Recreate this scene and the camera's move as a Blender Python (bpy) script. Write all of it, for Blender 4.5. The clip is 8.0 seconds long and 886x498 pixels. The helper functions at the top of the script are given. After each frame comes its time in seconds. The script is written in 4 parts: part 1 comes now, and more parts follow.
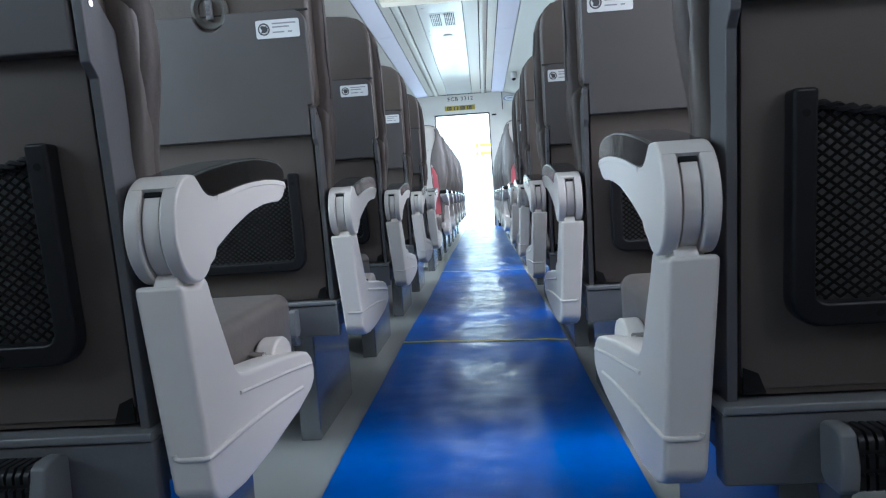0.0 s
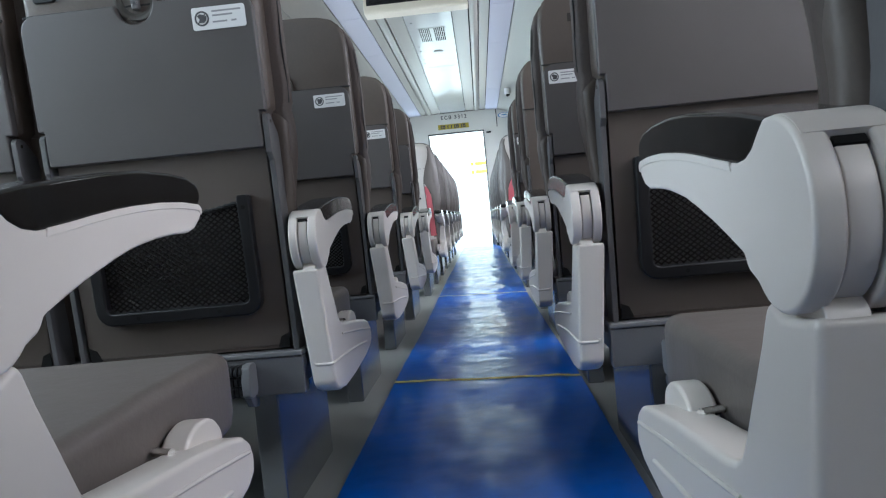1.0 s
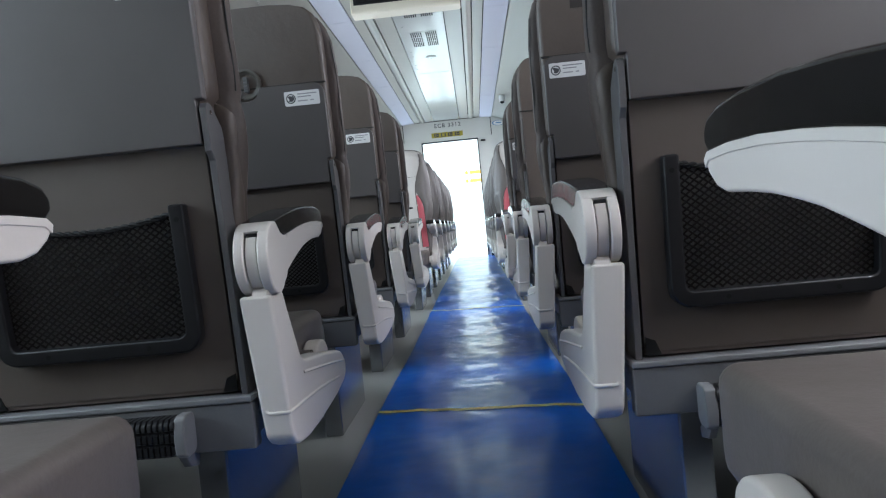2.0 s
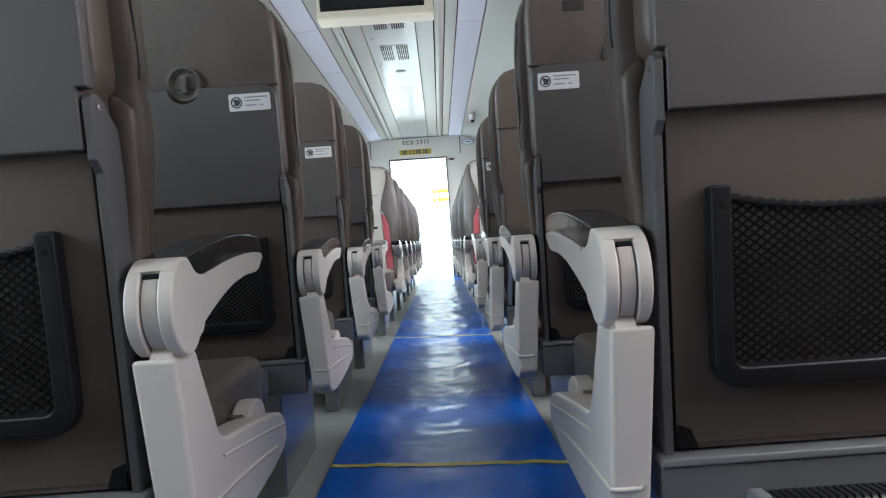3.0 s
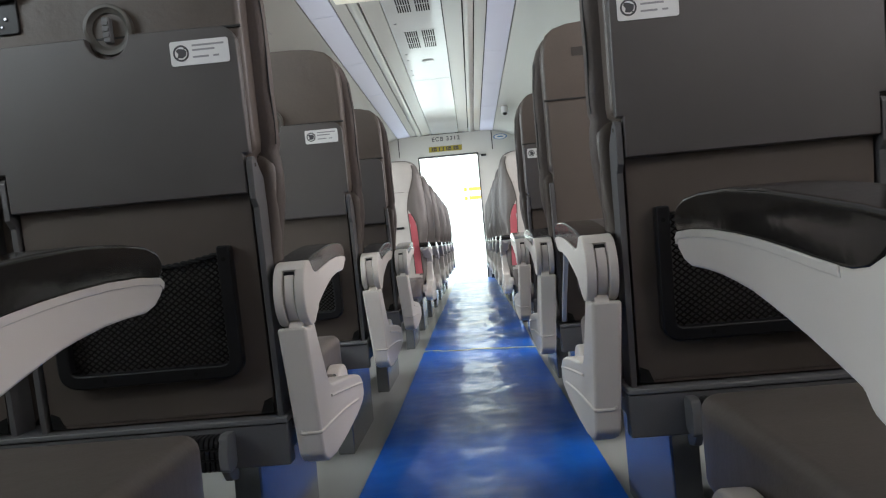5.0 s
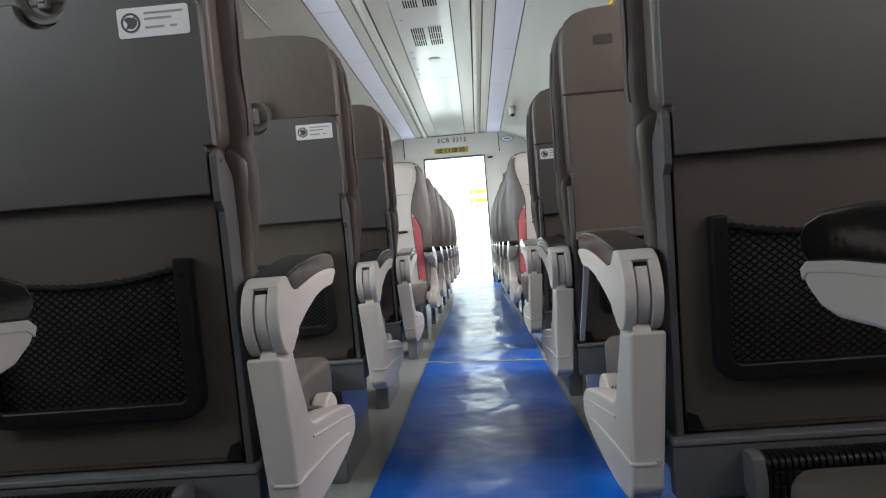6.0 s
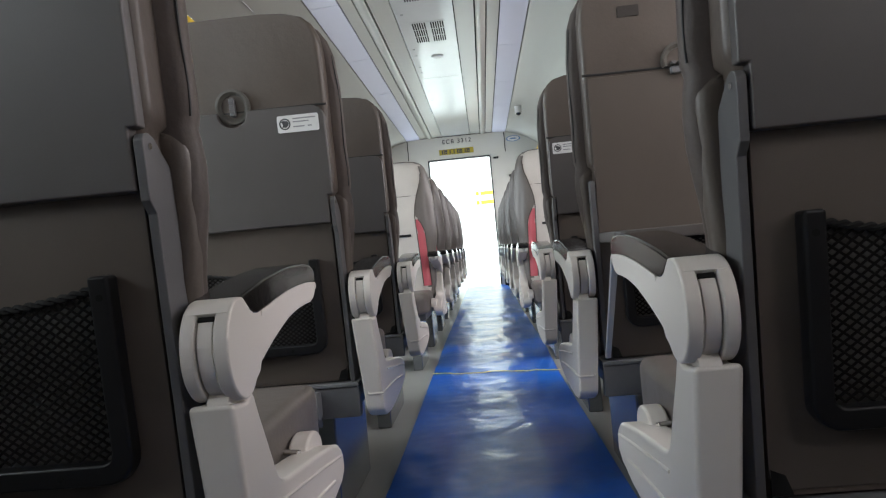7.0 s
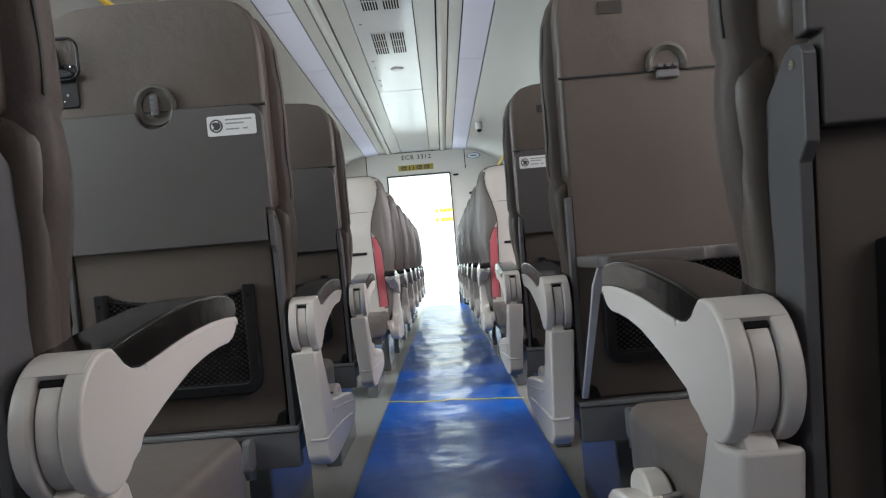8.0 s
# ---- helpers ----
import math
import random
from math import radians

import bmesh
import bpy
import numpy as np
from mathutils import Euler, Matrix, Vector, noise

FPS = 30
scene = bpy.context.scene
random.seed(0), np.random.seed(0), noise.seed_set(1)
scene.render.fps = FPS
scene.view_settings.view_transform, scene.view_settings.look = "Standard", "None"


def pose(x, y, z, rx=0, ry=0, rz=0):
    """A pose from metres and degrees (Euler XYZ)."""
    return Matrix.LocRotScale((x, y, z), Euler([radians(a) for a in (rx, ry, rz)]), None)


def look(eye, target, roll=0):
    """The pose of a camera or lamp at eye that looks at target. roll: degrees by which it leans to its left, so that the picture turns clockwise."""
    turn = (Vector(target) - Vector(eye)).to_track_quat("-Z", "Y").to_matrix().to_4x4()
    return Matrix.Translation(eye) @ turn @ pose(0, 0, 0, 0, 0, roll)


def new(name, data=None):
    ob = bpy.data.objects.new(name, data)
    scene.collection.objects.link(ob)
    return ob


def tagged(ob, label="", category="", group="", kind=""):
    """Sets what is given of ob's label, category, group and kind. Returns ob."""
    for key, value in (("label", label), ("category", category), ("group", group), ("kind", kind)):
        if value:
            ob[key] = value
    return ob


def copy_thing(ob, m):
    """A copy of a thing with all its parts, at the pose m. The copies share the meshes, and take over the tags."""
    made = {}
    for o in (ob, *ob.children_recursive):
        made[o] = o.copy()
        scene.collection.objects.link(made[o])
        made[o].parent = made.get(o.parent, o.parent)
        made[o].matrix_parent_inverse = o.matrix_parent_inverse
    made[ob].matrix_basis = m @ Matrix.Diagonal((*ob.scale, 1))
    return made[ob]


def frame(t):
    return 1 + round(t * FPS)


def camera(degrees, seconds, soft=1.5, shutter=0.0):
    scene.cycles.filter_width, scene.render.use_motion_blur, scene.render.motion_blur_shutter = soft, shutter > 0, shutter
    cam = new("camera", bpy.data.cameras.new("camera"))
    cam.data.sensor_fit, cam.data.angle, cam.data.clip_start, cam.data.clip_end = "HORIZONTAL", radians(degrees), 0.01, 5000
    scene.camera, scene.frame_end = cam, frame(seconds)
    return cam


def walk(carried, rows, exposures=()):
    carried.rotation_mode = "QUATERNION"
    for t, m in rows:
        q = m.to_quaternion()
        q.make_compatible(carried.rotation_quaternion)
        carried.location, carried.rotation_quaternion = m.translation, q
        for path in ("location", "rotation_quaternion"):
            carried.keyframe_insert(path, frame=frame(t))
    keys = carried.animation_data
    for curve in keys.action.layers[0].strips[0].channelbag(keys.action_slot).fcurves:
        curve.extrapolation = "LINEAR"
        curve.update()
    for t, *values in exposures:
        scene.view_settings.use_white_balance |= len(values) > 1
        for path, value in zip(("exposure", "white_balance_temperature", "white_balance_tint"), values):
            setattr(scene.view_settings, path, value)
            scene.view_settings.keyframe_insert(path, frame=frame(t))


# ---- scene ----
cam = camera(64.9, 8.0, soft=1.2)
PATH = [
    (0, (0.0637, 0.2248, 0.5591), (-0.0608, 2.2157, 0.4141), -3.74),
    (0.2, (0.0647, 0.2810, 0.5618), (-0.0009, 2.2759, 0.4357), -2.58),
    (0.5, (0.0507, 0.3627, 0.5660), (-0.0294, 2.3593, 0.4798), -3.73),
    (0.8, (0.0581, 0.4547, 0.5593), (-0.0487, 2.4497, 0.4658), -4.45),
    (1, (0.0663, 0.5139, 0.5604), (-0.0491, 2.5087, 0.4722), -5.37),
    (2.5, (0.0731, 0.8777, 0.5722), (-0.0147, 2.8749, 0.5134), -5.26),
    (2.8, (0.0603, 0.9613, 0.5838), (0.0025, 2.9595, 0.5243), -3.38),
    (3, (0.0570, 1.0047, 0.5953), (0.0628, 3.0046, 0.5747), -3.99),
    (3.2, (0.0652, 1.0600, 0.5942), (0.0810, 3.0600, 0.5884), -3.93),
    (3.5, (0.0582, 1.1290, 0.5871), (0.0346, 3.1282, 0.5375), -4.94),
    (3.8, (0.0802, 1.2251, 0.5962), (-0.0077, 3.2231, 0.5719), -5.86),
    (4, (0.0641, 1.2690, 0.5989), (0.0054, 3.2682, 0.5983), -5.49),
    (4.2, (0.0619, 1.3171, 0.5999), (0.0049, 3.3162, 0.5886), -4.42),
    (5.3, (0.0487, 1.5528, 0.6132), (-0.0735, 3.5490, 0.6012), -5.93),
    (5.5, (0.0544, 1.5944, 0.6206), (-0.0930, 3.5890, 0.6288), -6.25),
    (5.8, (0.0455, 1.6508, 0.6233), (-0.0885, 3.6463, 0.6363), -5.28),
    (6, (0.0428, 1.6909, 0.6218), (-0.0579, 3.6884, 0.6152), -4.49),
    (6.2, (0.0354, 1.7330, 0.6301), (-0.0127, 3.7324, 0.6198), -4.80),
    (6.5, (0.0291, 1.8004, 0.6336), (0.0023, 3.8000, 0.6590), -4.39),
    (6.8, (0.0285, 1.8649, 0.6230), (-0.0377, 3.8638, 0.6209), -5.78),
    (7, (0.0378, 1.9120, 0.6282), (-0.0809, 3.9084, 0.6306), -5.30),
    (7.2, (0.0370, 1.9548, 0.6232), (-0.0894, 3.9508, 0.6228), -5.93),
    (7.5, (0.0478, 2.0191, 0.6252), (-0.0180, 4.0180, 0.6237), -4.58),
    (7.8, (0.0384, 2.0690, 0.6356), (0.0600, 4.0688, 0.6498), -4.82),
    (8, (0.0325, 2.1088, 0.6415), (0.0360, 4.1084, 0.6821), -4.78),
]
EXPOSURES = [(0, 0.44, 5250, 6), (0.5, 0.31, 5500, 7), (1, 0.26, 5550, 7), (2.5, 0.2, 5700, 8), (4, 0.19, 6200, 9.5), (5.5, 0.15, 6200, 10), (6.5, 0.1, 6200, 10), (8, 0.02, 6150, 10)]
walk(cam, [(t, look(eye, target, roll)) for t, eye, target, roll in PATH], EXPOSURES)

# ---- world, daylight and exposure ----
world = bpy.data.worlds.new("world")
scene.world = world
world.use_nodes = True
wn = world.node_tree.nodes
sky = wn.new("ShaderNodeTexSky")
sky.sky_type = "NISHITA"
sky.sun_disc = False
sky.sun_elevation = radians(50)
sky.sun_rotation = radians(60)
world.node_tree.links.new(sky.outputs[0], wn["Background"].inputs[0])
wn["Background"].inputs[1].default_value = 0.12

sun = new("sun", bpy.data.lights.new("sun", "SUN"))
sun.data.energy = 1.0
sun.data.angle = radians(12)
sun.data.color = (1.0, 0.96, 0.9)
sun.matrix_world = look((6, 4, 9), (0, 6, 0))


def window_light(name, x, y, z, w, h, aim, power, color=(0.92, 0.96, 1.0)):
    """Sky light entering through an opening."""
    lamp = new(name, bpy.data.lights.new(name, "AREA"))
    lamp.data.shape = "RECTANGLE"
    lamp.data.size, lamp.data.size_y = w, h
    lamp.data.energy = power
    lamp.data.color = color
    lamp.matrix_world = look((x, y, z), (x + aim[0], y + aim[1], z + aim[2]))
    return lamp


# ---- plan ----
PITCH = 0.8648                    # seat row to seat row
ROWS_AHEAD = range(0, 6)        # rows that face the way of the walk, aisle post at y = PITCH * row
FACING = [6.1 + PITCH * i for i in range(7)]   # rows that face back
XC = -0.22                      # the coach's middle; the aisle lies beside it
HALF = 1.43
XL, XR = XC - HALF, XC + HALF
Y0, Y1 = -1.7, 12.7            # end walls
CEIL = 2.37
CX = -0.245                      # middle line of the ceiling
SEAT_W, SEAT_U0 = 0.452, 0.262

# ---- materials ----


def material(name, color, rough=0.5, metal=0.0, scale=8.0, vary=0.12, fine=120.0, bump=0.08, coat=0.0,
             emit=0.0, per_object=0.0, spec=0.5, wear=0.0, dent=0.0):
    m = bpy.data.materials.new(name)
    m.use_nodes = True
    nt = m.node_tree
    n, link = nt.nodes, nt.links
    b = n["Principled BSDF"]
    tc = n.new("ShaderNodeTexCoord")
    big = n.new("ShaderNodeTexNoise")
    big.inputs["Scale"].default_value = scale
    big.inputs["Detail"].default_value = 6
    small = n.new("ShaderNodeTexNoise")
    small.inputs["Scale"].default_value = fine
    small.inputs["Detail"].default_value = 3
    for t in (big, small):
        link.new(tc.outputs["Object"], t.inputs["Vector"])
    ramp = n.new("ShaderNodeValToRGB")
    lo = [c * (1 - vary) for c in color]
    hi = [min(1, c * (1 + vary)) for c in color]
    ramp.color_ramp.elements[0].color = (*lo, 1)
    ramp.color_ramp.elements[1].color = (*hi, 1)
    ramp.color_ramp.elements[0].position = 0.3
    ramp.color_ramp.elements[1].position = 0.7
    mixf = n.new("ShaderNodeMath")
    mixf.operation = "MULTIPLY_ADD"
    mixf.inputs[1].default_value = 0.3
    link.new(small.outputs[0], mixf.inputs[0])
    mul = n.new("ShaderNodeMath")
    mul.operation = "MULTIPLY"
    mul.inputs[1].default_value = 0.7
    link.new(big.outputs[0], mul.inputs[0])
    link.new(mul.outputs[0], mixf.inputs[2])
    link.new(mixf.outputs[0], ramp.inputs[0])
    col = ramp.outputs[0]
    if per_object:
        info = n.new("ShaderNodeObjectInfo")
        hsv = n.new("ShaderNodeHueSaturation")
        mr = n.new("ShaderNodeMapRange")
        mr.inputs[3].default_value = 1 - per_object
        mr.inputs[4].default_value = 1 + per_object
        link.new(info.outputs["Random"], mr.inputs[0])
        link.new(mr.outputs[0], hsv.inputs["Value"])
        link.new(col, hsv.inputs["Color"])
        col = hsv.outputs[0]
    link.new(col, b.inputs["Base Color"])
    b.inputs["Metallic"].default_value = metal
    b.inputs["Specular IOR Level"].default_value = spec
    rr = n.new("ShaderNodeMapRange")
    rr.inputs[3].default_value = max(0.02, rough - 0.07 - wear)
    rr.inputs[4].default_value = min(1, rough + 0.07 + wear)
    link.new(big.outputs[0], rr.inputs[0])
    link.new(rr.outputs[0], b.inputs["Roughness"])
    b.inputs["Coat Weight"].default_value = coat
    b.inputs["Coat Roughness"].default_value = 0.08
    if bump:
        bp = n.new("ShaderNodeBump")
        bp.inputs["Strength"].default_value = bump
        bp.inputs["Distance"].default_value = 0.002
        link.new(small.outputs[0], bp.inputs["Height"])
        link.new(bp.outputs[0], b.inputs["Normal"])
        if dent:
            soft = n.new("ShaderNodeBump")
            soft.inputs["Strength"].default_value = dent
            soft.inputs["Distance"].default_value = 0.02
            link.new(big.outputs[0], soft.inputs["Height"])
            link.new(soft.outputs[0], bp.inputs["Normal"])
    if emit:
        b.inputs["Emission Color"].default_value = (*color, 1)
        b.inputs["Emission Strength"].default_value = emit
    return m


LEATHER = material("taupe_leather", (0.079, 0.062, 0.05), 0.46, scale=5, vary=0.16, fine=260, bump=0.07, per_object=0.06, dent=0.42)
LEATHER_SIDE = material("taupe_bolster_leather", (0.076, 0.06, 0.052), 0.58, scale=7, vary=0.22, fine=240, bump=0.08, dent=0.5, spec=0.35)
LEATHER_LIGHT = material("light_grey_leather", (0.5, 0.47, 0.43), 0.42, scale=6, vary=0.1, fine=260, bump=0.08)
CUSHION = material("taupe_seat_leather", (0.125, 0.108, 0.096), 0.42, scale=6, vary=0.15, fine=260, bump=0.08, dent=0.2)
GREY_WING = material("warm_grey_leather", (0.13, 0.117, 0.106), 0.42, scale=7, vary=0.14, fine=240, bump=0.08, dent=0.2)
RED = material("red_leather", (0.46, 0.085, 0.105), 0.45, scale=8, vary=0.15, fine=260, bump=0.2)
SHELL = material("taupe_plastic", (0.09, 0.073, 0.061), 0.44, scale=4, vary=0.14, fine=900, bump=0.025, dent=0.06)
TRAY = material("grey_tray_plastic", (0.084, 0.0765, 0.074), 0.42, scale=5, vary=0.1, fine=900, bump=0.03, per_object=0.04)
SILVER = material("silver_grey_paint", (0.65, 0.61, 0.562), 0.33, metal=0.05, scale=4, vary=0.025, fine=900, bump=0.03, per_object=0.03)
STEEL = material("satin_grey_metal", (0.3, 0.31, 0.33), 0.17, metal=0.85, scale=10, vary=0.1, fine=300, bump=0.02)
ARM = material("grey_painted_arm", (0.098, 0.096, 0.098), 0.4, scale=10, vary=0.1, fine=300, bump=0.05)
BEAM = material("dark_grey_beam_paint", (0.12, 0.121, 0.125), 0.4, scale=6, vary=0.1, fine=300, bump=0.06)
LIP = material("mid_grey_paint", (0.155, 0.157, 0.16), 0.42, scale=8, vary=0.08, fine=300, bump=0.04)
CHROME = material("chrome", (0.75, 0.74, 0.7), 0.15, metal=1.0, vary=0.05, bump=0)
BLACK = material("black_plastic", (0.01, 0.01, 0.011), 0.4, vary=0.2, fine=400, bump=0.06, spec=0.3)
GLOSS_BLACK = material("glossy_black_pad", (0.012, 0.011, 0.01), 0.11, vary=0.2, scale=9, bump=0.01, dent=0.045, spec=0.36)
# paler than the rear panel, to make up for the cords' shade
LIGHTENED_BACKING = material("lightened_grey_backing", (0.14, 0.136, 0.13), 0.5, scale=6, vary=0.1, fine=500, bump=0.05)
NETTING = material("black_cord", (0.009, 0.0085, 0.008), 0.85, vary=0.3, fine=900, bump=0.3, spec=0.08)
HEM = material("black_elastic", (0.005, 0.005, 0.005), 0.8, vary=0.2, bump=0.1)
LABEL = material("white_label", (0.75, 0.75, 0.74), 0.4, vary=0.04, bump=0)
LATCH = material("olive_grey_latch_plastic", (0.085, 0.079, 0.068), 0.45, scale=9, vary=0.1, bump=0.05)
TAG = material("dark_brown_cloth", (0.03, 0.024, 0.02), 0.7, vary=0.2, fine=600, bump=0.2)
ALU = material("satin_aluminium", (0.5, 0.5, 0.5), 0.32, metal=0.25, vary=0.08, bump=0.03)
PRINT = material("grey_print", (0.3, 0.3, 0.31), 0.5, vary=0.1, bump=0)
INK = material("dark_ink", (0.06, 0.06, 0.065), 0.5, vary=0.1, bump=0)
FLOOR = material("grey_vinyl_floor", (0.27, 0.275, 0.255), 0.36, scale=5, vary=0.1, fine=350, bump=0.02, wear=0.05)
WALL = material("off_white_wall_panel", (0.46, 0.468, 0.425), 0.4, scale=2.5, vary=0.05, fine=300, bump=0.04)
END_WALL = material("pale_end_wall_panel", (0.57, 0.575, 0.535), 0.4, scale=2.5, vary=0.05, fine=300, bump=0.04)
FAINT = material("pale_grey_trim", (0.27, 0.275, 0.28), 0.5, vary=0.05, bump=0.02)
CEILING = material("pale_grey_ceiling_panel", (0.335, 0.333, 0.3), 0.33, scale=2, vary=0.05, fine=300, bump=0.03)
GLOSS_WHITE = material("glossy_white_panel", (0.42, 0.432, 0.42), 0.15, scale=2, vary=0.04, fine=30, bump=0.02)
DARK_GAP = material("dark_joint", (0.015, 0.015, 0.015), 1.0, vary=0.2, bump=0, spec=0.05)
CREAM = material("cream_housing", (0.68, 0.64, 0.52), 0.4, scale=4, vary=0.05, bump=0.03)
SCREEN = material("black_screen", (0.01, 0.01, 0.012), 0.08, vary=0.1, bump=0)
YELLOW = material("yellow_plastic", (0.75, 0.5, 0.02), 0.4, vary=0.08, bump=0.03)
STRIPE = material("amber_warning_stripe", (0.72, 0.33, 0.004), 0.5, vary=0.06, bump=0)
TAPE = material("yellow_tape", (0.85, 0.74, 0.22), 0.3, scale=30, vary=0.2, bump=0.1)
SIGN_YELLOW = material("sign_yellow", (0.34, 0.28, 0.025), 0.4, vary=0.06, bump=0)
LOGO_BLUE = material("sign_blue", (0.12, 0.25, 0.45), 0.4, vary=0.06, bump=0)
RUBBER = material("black_rubber", (0.02, 0.02, 0.02), 0.7, vary=0.2, bump=0.1)
DIFFUSER = material("lilac_light_diffuser", (0.47, 0.485, 0.58), 0.4, vary=0.03, bump=0.02, emit=0.08)
GROUND = material("pale_platform_concrete", (0.35, 0.34, 0.32), 0.8, scale=1, vary=0.2, bump=0.3)

MATBLUE = material("blue_vinyl_runner", (0.002, 0.098, 0.47), 0.36, scale=3, vary=0.22, fine=45, bump=0.1, wear=0.06, spec=0.3, coat=0.28)
mn, ml = MATBLUE.node_tree.nodes, MATBLUE.node_tree.links
mb = mn["Principled BSDF"]
mb.inputs["Coat Roughness"].default_value = 0.14
ml.new(mb.inputs["Normal"].links[0].from_socket, mb.inputs["Coat Normal"])
coords = mn.new("ShaderNodeTexCoord")
stretch = mn.new("ShaderNodeMapping")
stretch.inputs["Scale"].default_value = (38, 1.6, 1)
streak = mn.new("ShaderNodeTexNoise")
streak.inputs["Scale"].default_value = 1.0
streak.inputs["Detail"].default_value = 7
curve = mn.new("ShaderNodeMapRange")
curve.inputs[1].default_value, curve.inputs[2].default_value = 0.52, 0.8
curve.inputs[3].default_value, curve.inputs[4].default_value = 0.0, 0.14
dust = mn.new("ShaderNodeMix")
dust.data_type = "RGBA"
dust.inputs[7].default_value = (0.03, 0.2, 0.48, 1)
ml.new(coords.outputs["Object"], stretch.inputs["Vector"])
ml.new(stretch.outputs[0], streak.inputs["Vector"])
ml.new(streak.outputs[0], curve.inputs[0])
ml.new(curve.outputs[0], dust.inputs[0])
ml.new(mb.inputs["Base Color"].links[0].from_socket, dust.inputs[6])
ml.new(dust.outputs[2], mb.inputs["Base Color"])

GLASS = bpy.data.materials.new("window_glass")
GLASS.use_nodes = True
gb = GLASS.node_tree.nodes["Principled BSDF"]
gb.inputs["Base Color"].default_value = (0.93, 0.96, 0.95, 1)
gb.inputs["Transmission Weight"].default_value = 1.0
gb.inputs["Roughness"].default_value = 0.02
gb.inputs["IOR"].default_value = 1.1

# ---- mesh helpers ----


def finish(bm, mats, angle=35):
    """Mesh with corner normals weighted by face area, so that flats stay flat beside small bevels."""
    bmesh.ops.recalc_face_normals(bm, faces=bm.faces[:])
    limit = math.cos(radians(max(angle, 50)))
    area = {f: f.calc_area() for f in bm.faces}
    normals = []
    for f in bm.faces:
        for v in f.verts:
            n = Vector((0, 0, 0))
            for g in v.link_faces:
                if g is f or g.normal.dot(f.normal) > limit:
                    n += g.normal * area[g]
            normals.append(n.normalized() if n.length > 1e-12 else f.normal.copy())
    me = bpy.data.meshes.new("mesh")
    bm.to_mesh(me)
    bm.free()
    for m in (mats if isinstance(mats, (list, tuple)) else [mats]):
        me.materials.append(m)
    me.shade_smooth()
    me.normals_split_custom_set(normals)
    return me


def part(name, bm, mats, parent=None, label="", angle=35):
    ob = new(name, finish(bm, mats, angle))
    if parent:
        ob.parent = parent
    if label:
        ob["label"] = label
    return ob


def structure(name, bm, mats, label, category, angle=35):
    return tagged(part(name, bm, mats, None, "", angle), label, category, kind="structure")


def bevel(bm, width, segments=2, faces=None, limit=30):
    fs = set(faces) if faces else None
    edges = [e for e in bm.edges if len(e.link_faces) == 2 and e.calc_face_angle(0) > radians(limit)
             and (fs is None or e.link_faces[0] in fs)]
    bmesh.ops.bevel(bm, geom=edges, offset=width, segments=segments, profile=0.5, affect="EDGES", clamp_overlap=True)


def add_box(bm, x0, x1, y0, y1, z0, z1, mat=0):
    x0, x1 = min(x0, x1), max(x0, x1)
    v = [bm.verts.new((x, y, z)) for z in (z0, z1) for y in (y0, y1) for x in (x0, x1)]
    for f in ((0, 1, 3, 2), (4, 6, 7, 5), (0, 4, 5, 1), (2, 3, 7, 6), (0, 2, 6, 4), (1, 5, 7, 3)):
        bm.faces.new([v[i] for i in f]).material_index = mat
    return v


def box(x0, x1, y0, y1, z0, z1, width=0.0, segments=2):
    bm = bmesh.new()
    add_box(bm, x0, x1, y0, y1, z0, z1)
    if width:
        bmesh.ops.recalc_face_normals(bm, faces=bm.faces[:])
        bevel(bm, width, segments)
    return bm


def add_extrusion(bm, ring_a, ring_b, mat=0):
    a = [bm.verts.new(p) for p in ring_a]
    b = [bm.verts.new(p) for p in ring_b]
    k = len(a)
    for i in range(k):
        bm.faces.new((a[i], a[(i + 1) % k], b[(i + 1) % k], b[i])).material_index = mat
    bm.faces.new(a).material_index = mat
    bm.faces.new(b).material_index = mat


def extrusion(ring_a, ring_b, width=0.0, segments=2):
    bm = bmesh.new()
    add_extrusion(bm, ring_a, ring_b)
    if width:
        bmesh.ops.recalc_face_normals(bm, faces=bm.faces[:])
        bevel(bm, width, segments)
    return bm


def add_tube(bm, points, radius, sides=6, closed=False, mat=0):
    """A round bar along a line of points."""
    pts = [Vector(p) for p in points]
    rings = []
    for i, p in enumerate(pts):
        a = pts[i - 1] if i or closed else p
        b = pts[(i + 1) % len(pts)] if i < len(pts) - 1 or closed else p
        d = (b - a).normalized()
        side = d.cross(Vector((0.13, 0.3, 0.95))).normalized()
        up = side.cross(d)
        rings.append([bm.verts.new(p + radius * (math.cos(t) * side + math.sin(t) * up))
                      for t in (2 * math.pi * j / sides for j in range(sides))])
    for i in range(len(rings) - (0 if closed else 1)):
        r, s = rings[i], rings[(i + 1) % len(rings)]
        for j in range(sides):
            bm.faces.new((r[j], r[(j + 1) % sides], s[(j + 1) % sides], s[j])).material_index = mat
    if not closed:
        bm.faces.new(rings[0]).material_index = mat
        bm.faces.new(rings[-1]).material_index = mat


def loft(bm, rings, mat=0):
    vs = [[bm.verts.new(p) for p in r] for r in rings]
    k = len(vs[0])
    for a, b in zip(vs, vs[1:]):
        for i in range(k):
            bm.faces.new((a[i], a[(i + 1) % k], b[(i + 1) % k], b[i])).material_index = mat
    bm.faces.new(vs[0]).material_index = mat
    bm.faces.new(vs[-1]).material_index = mat


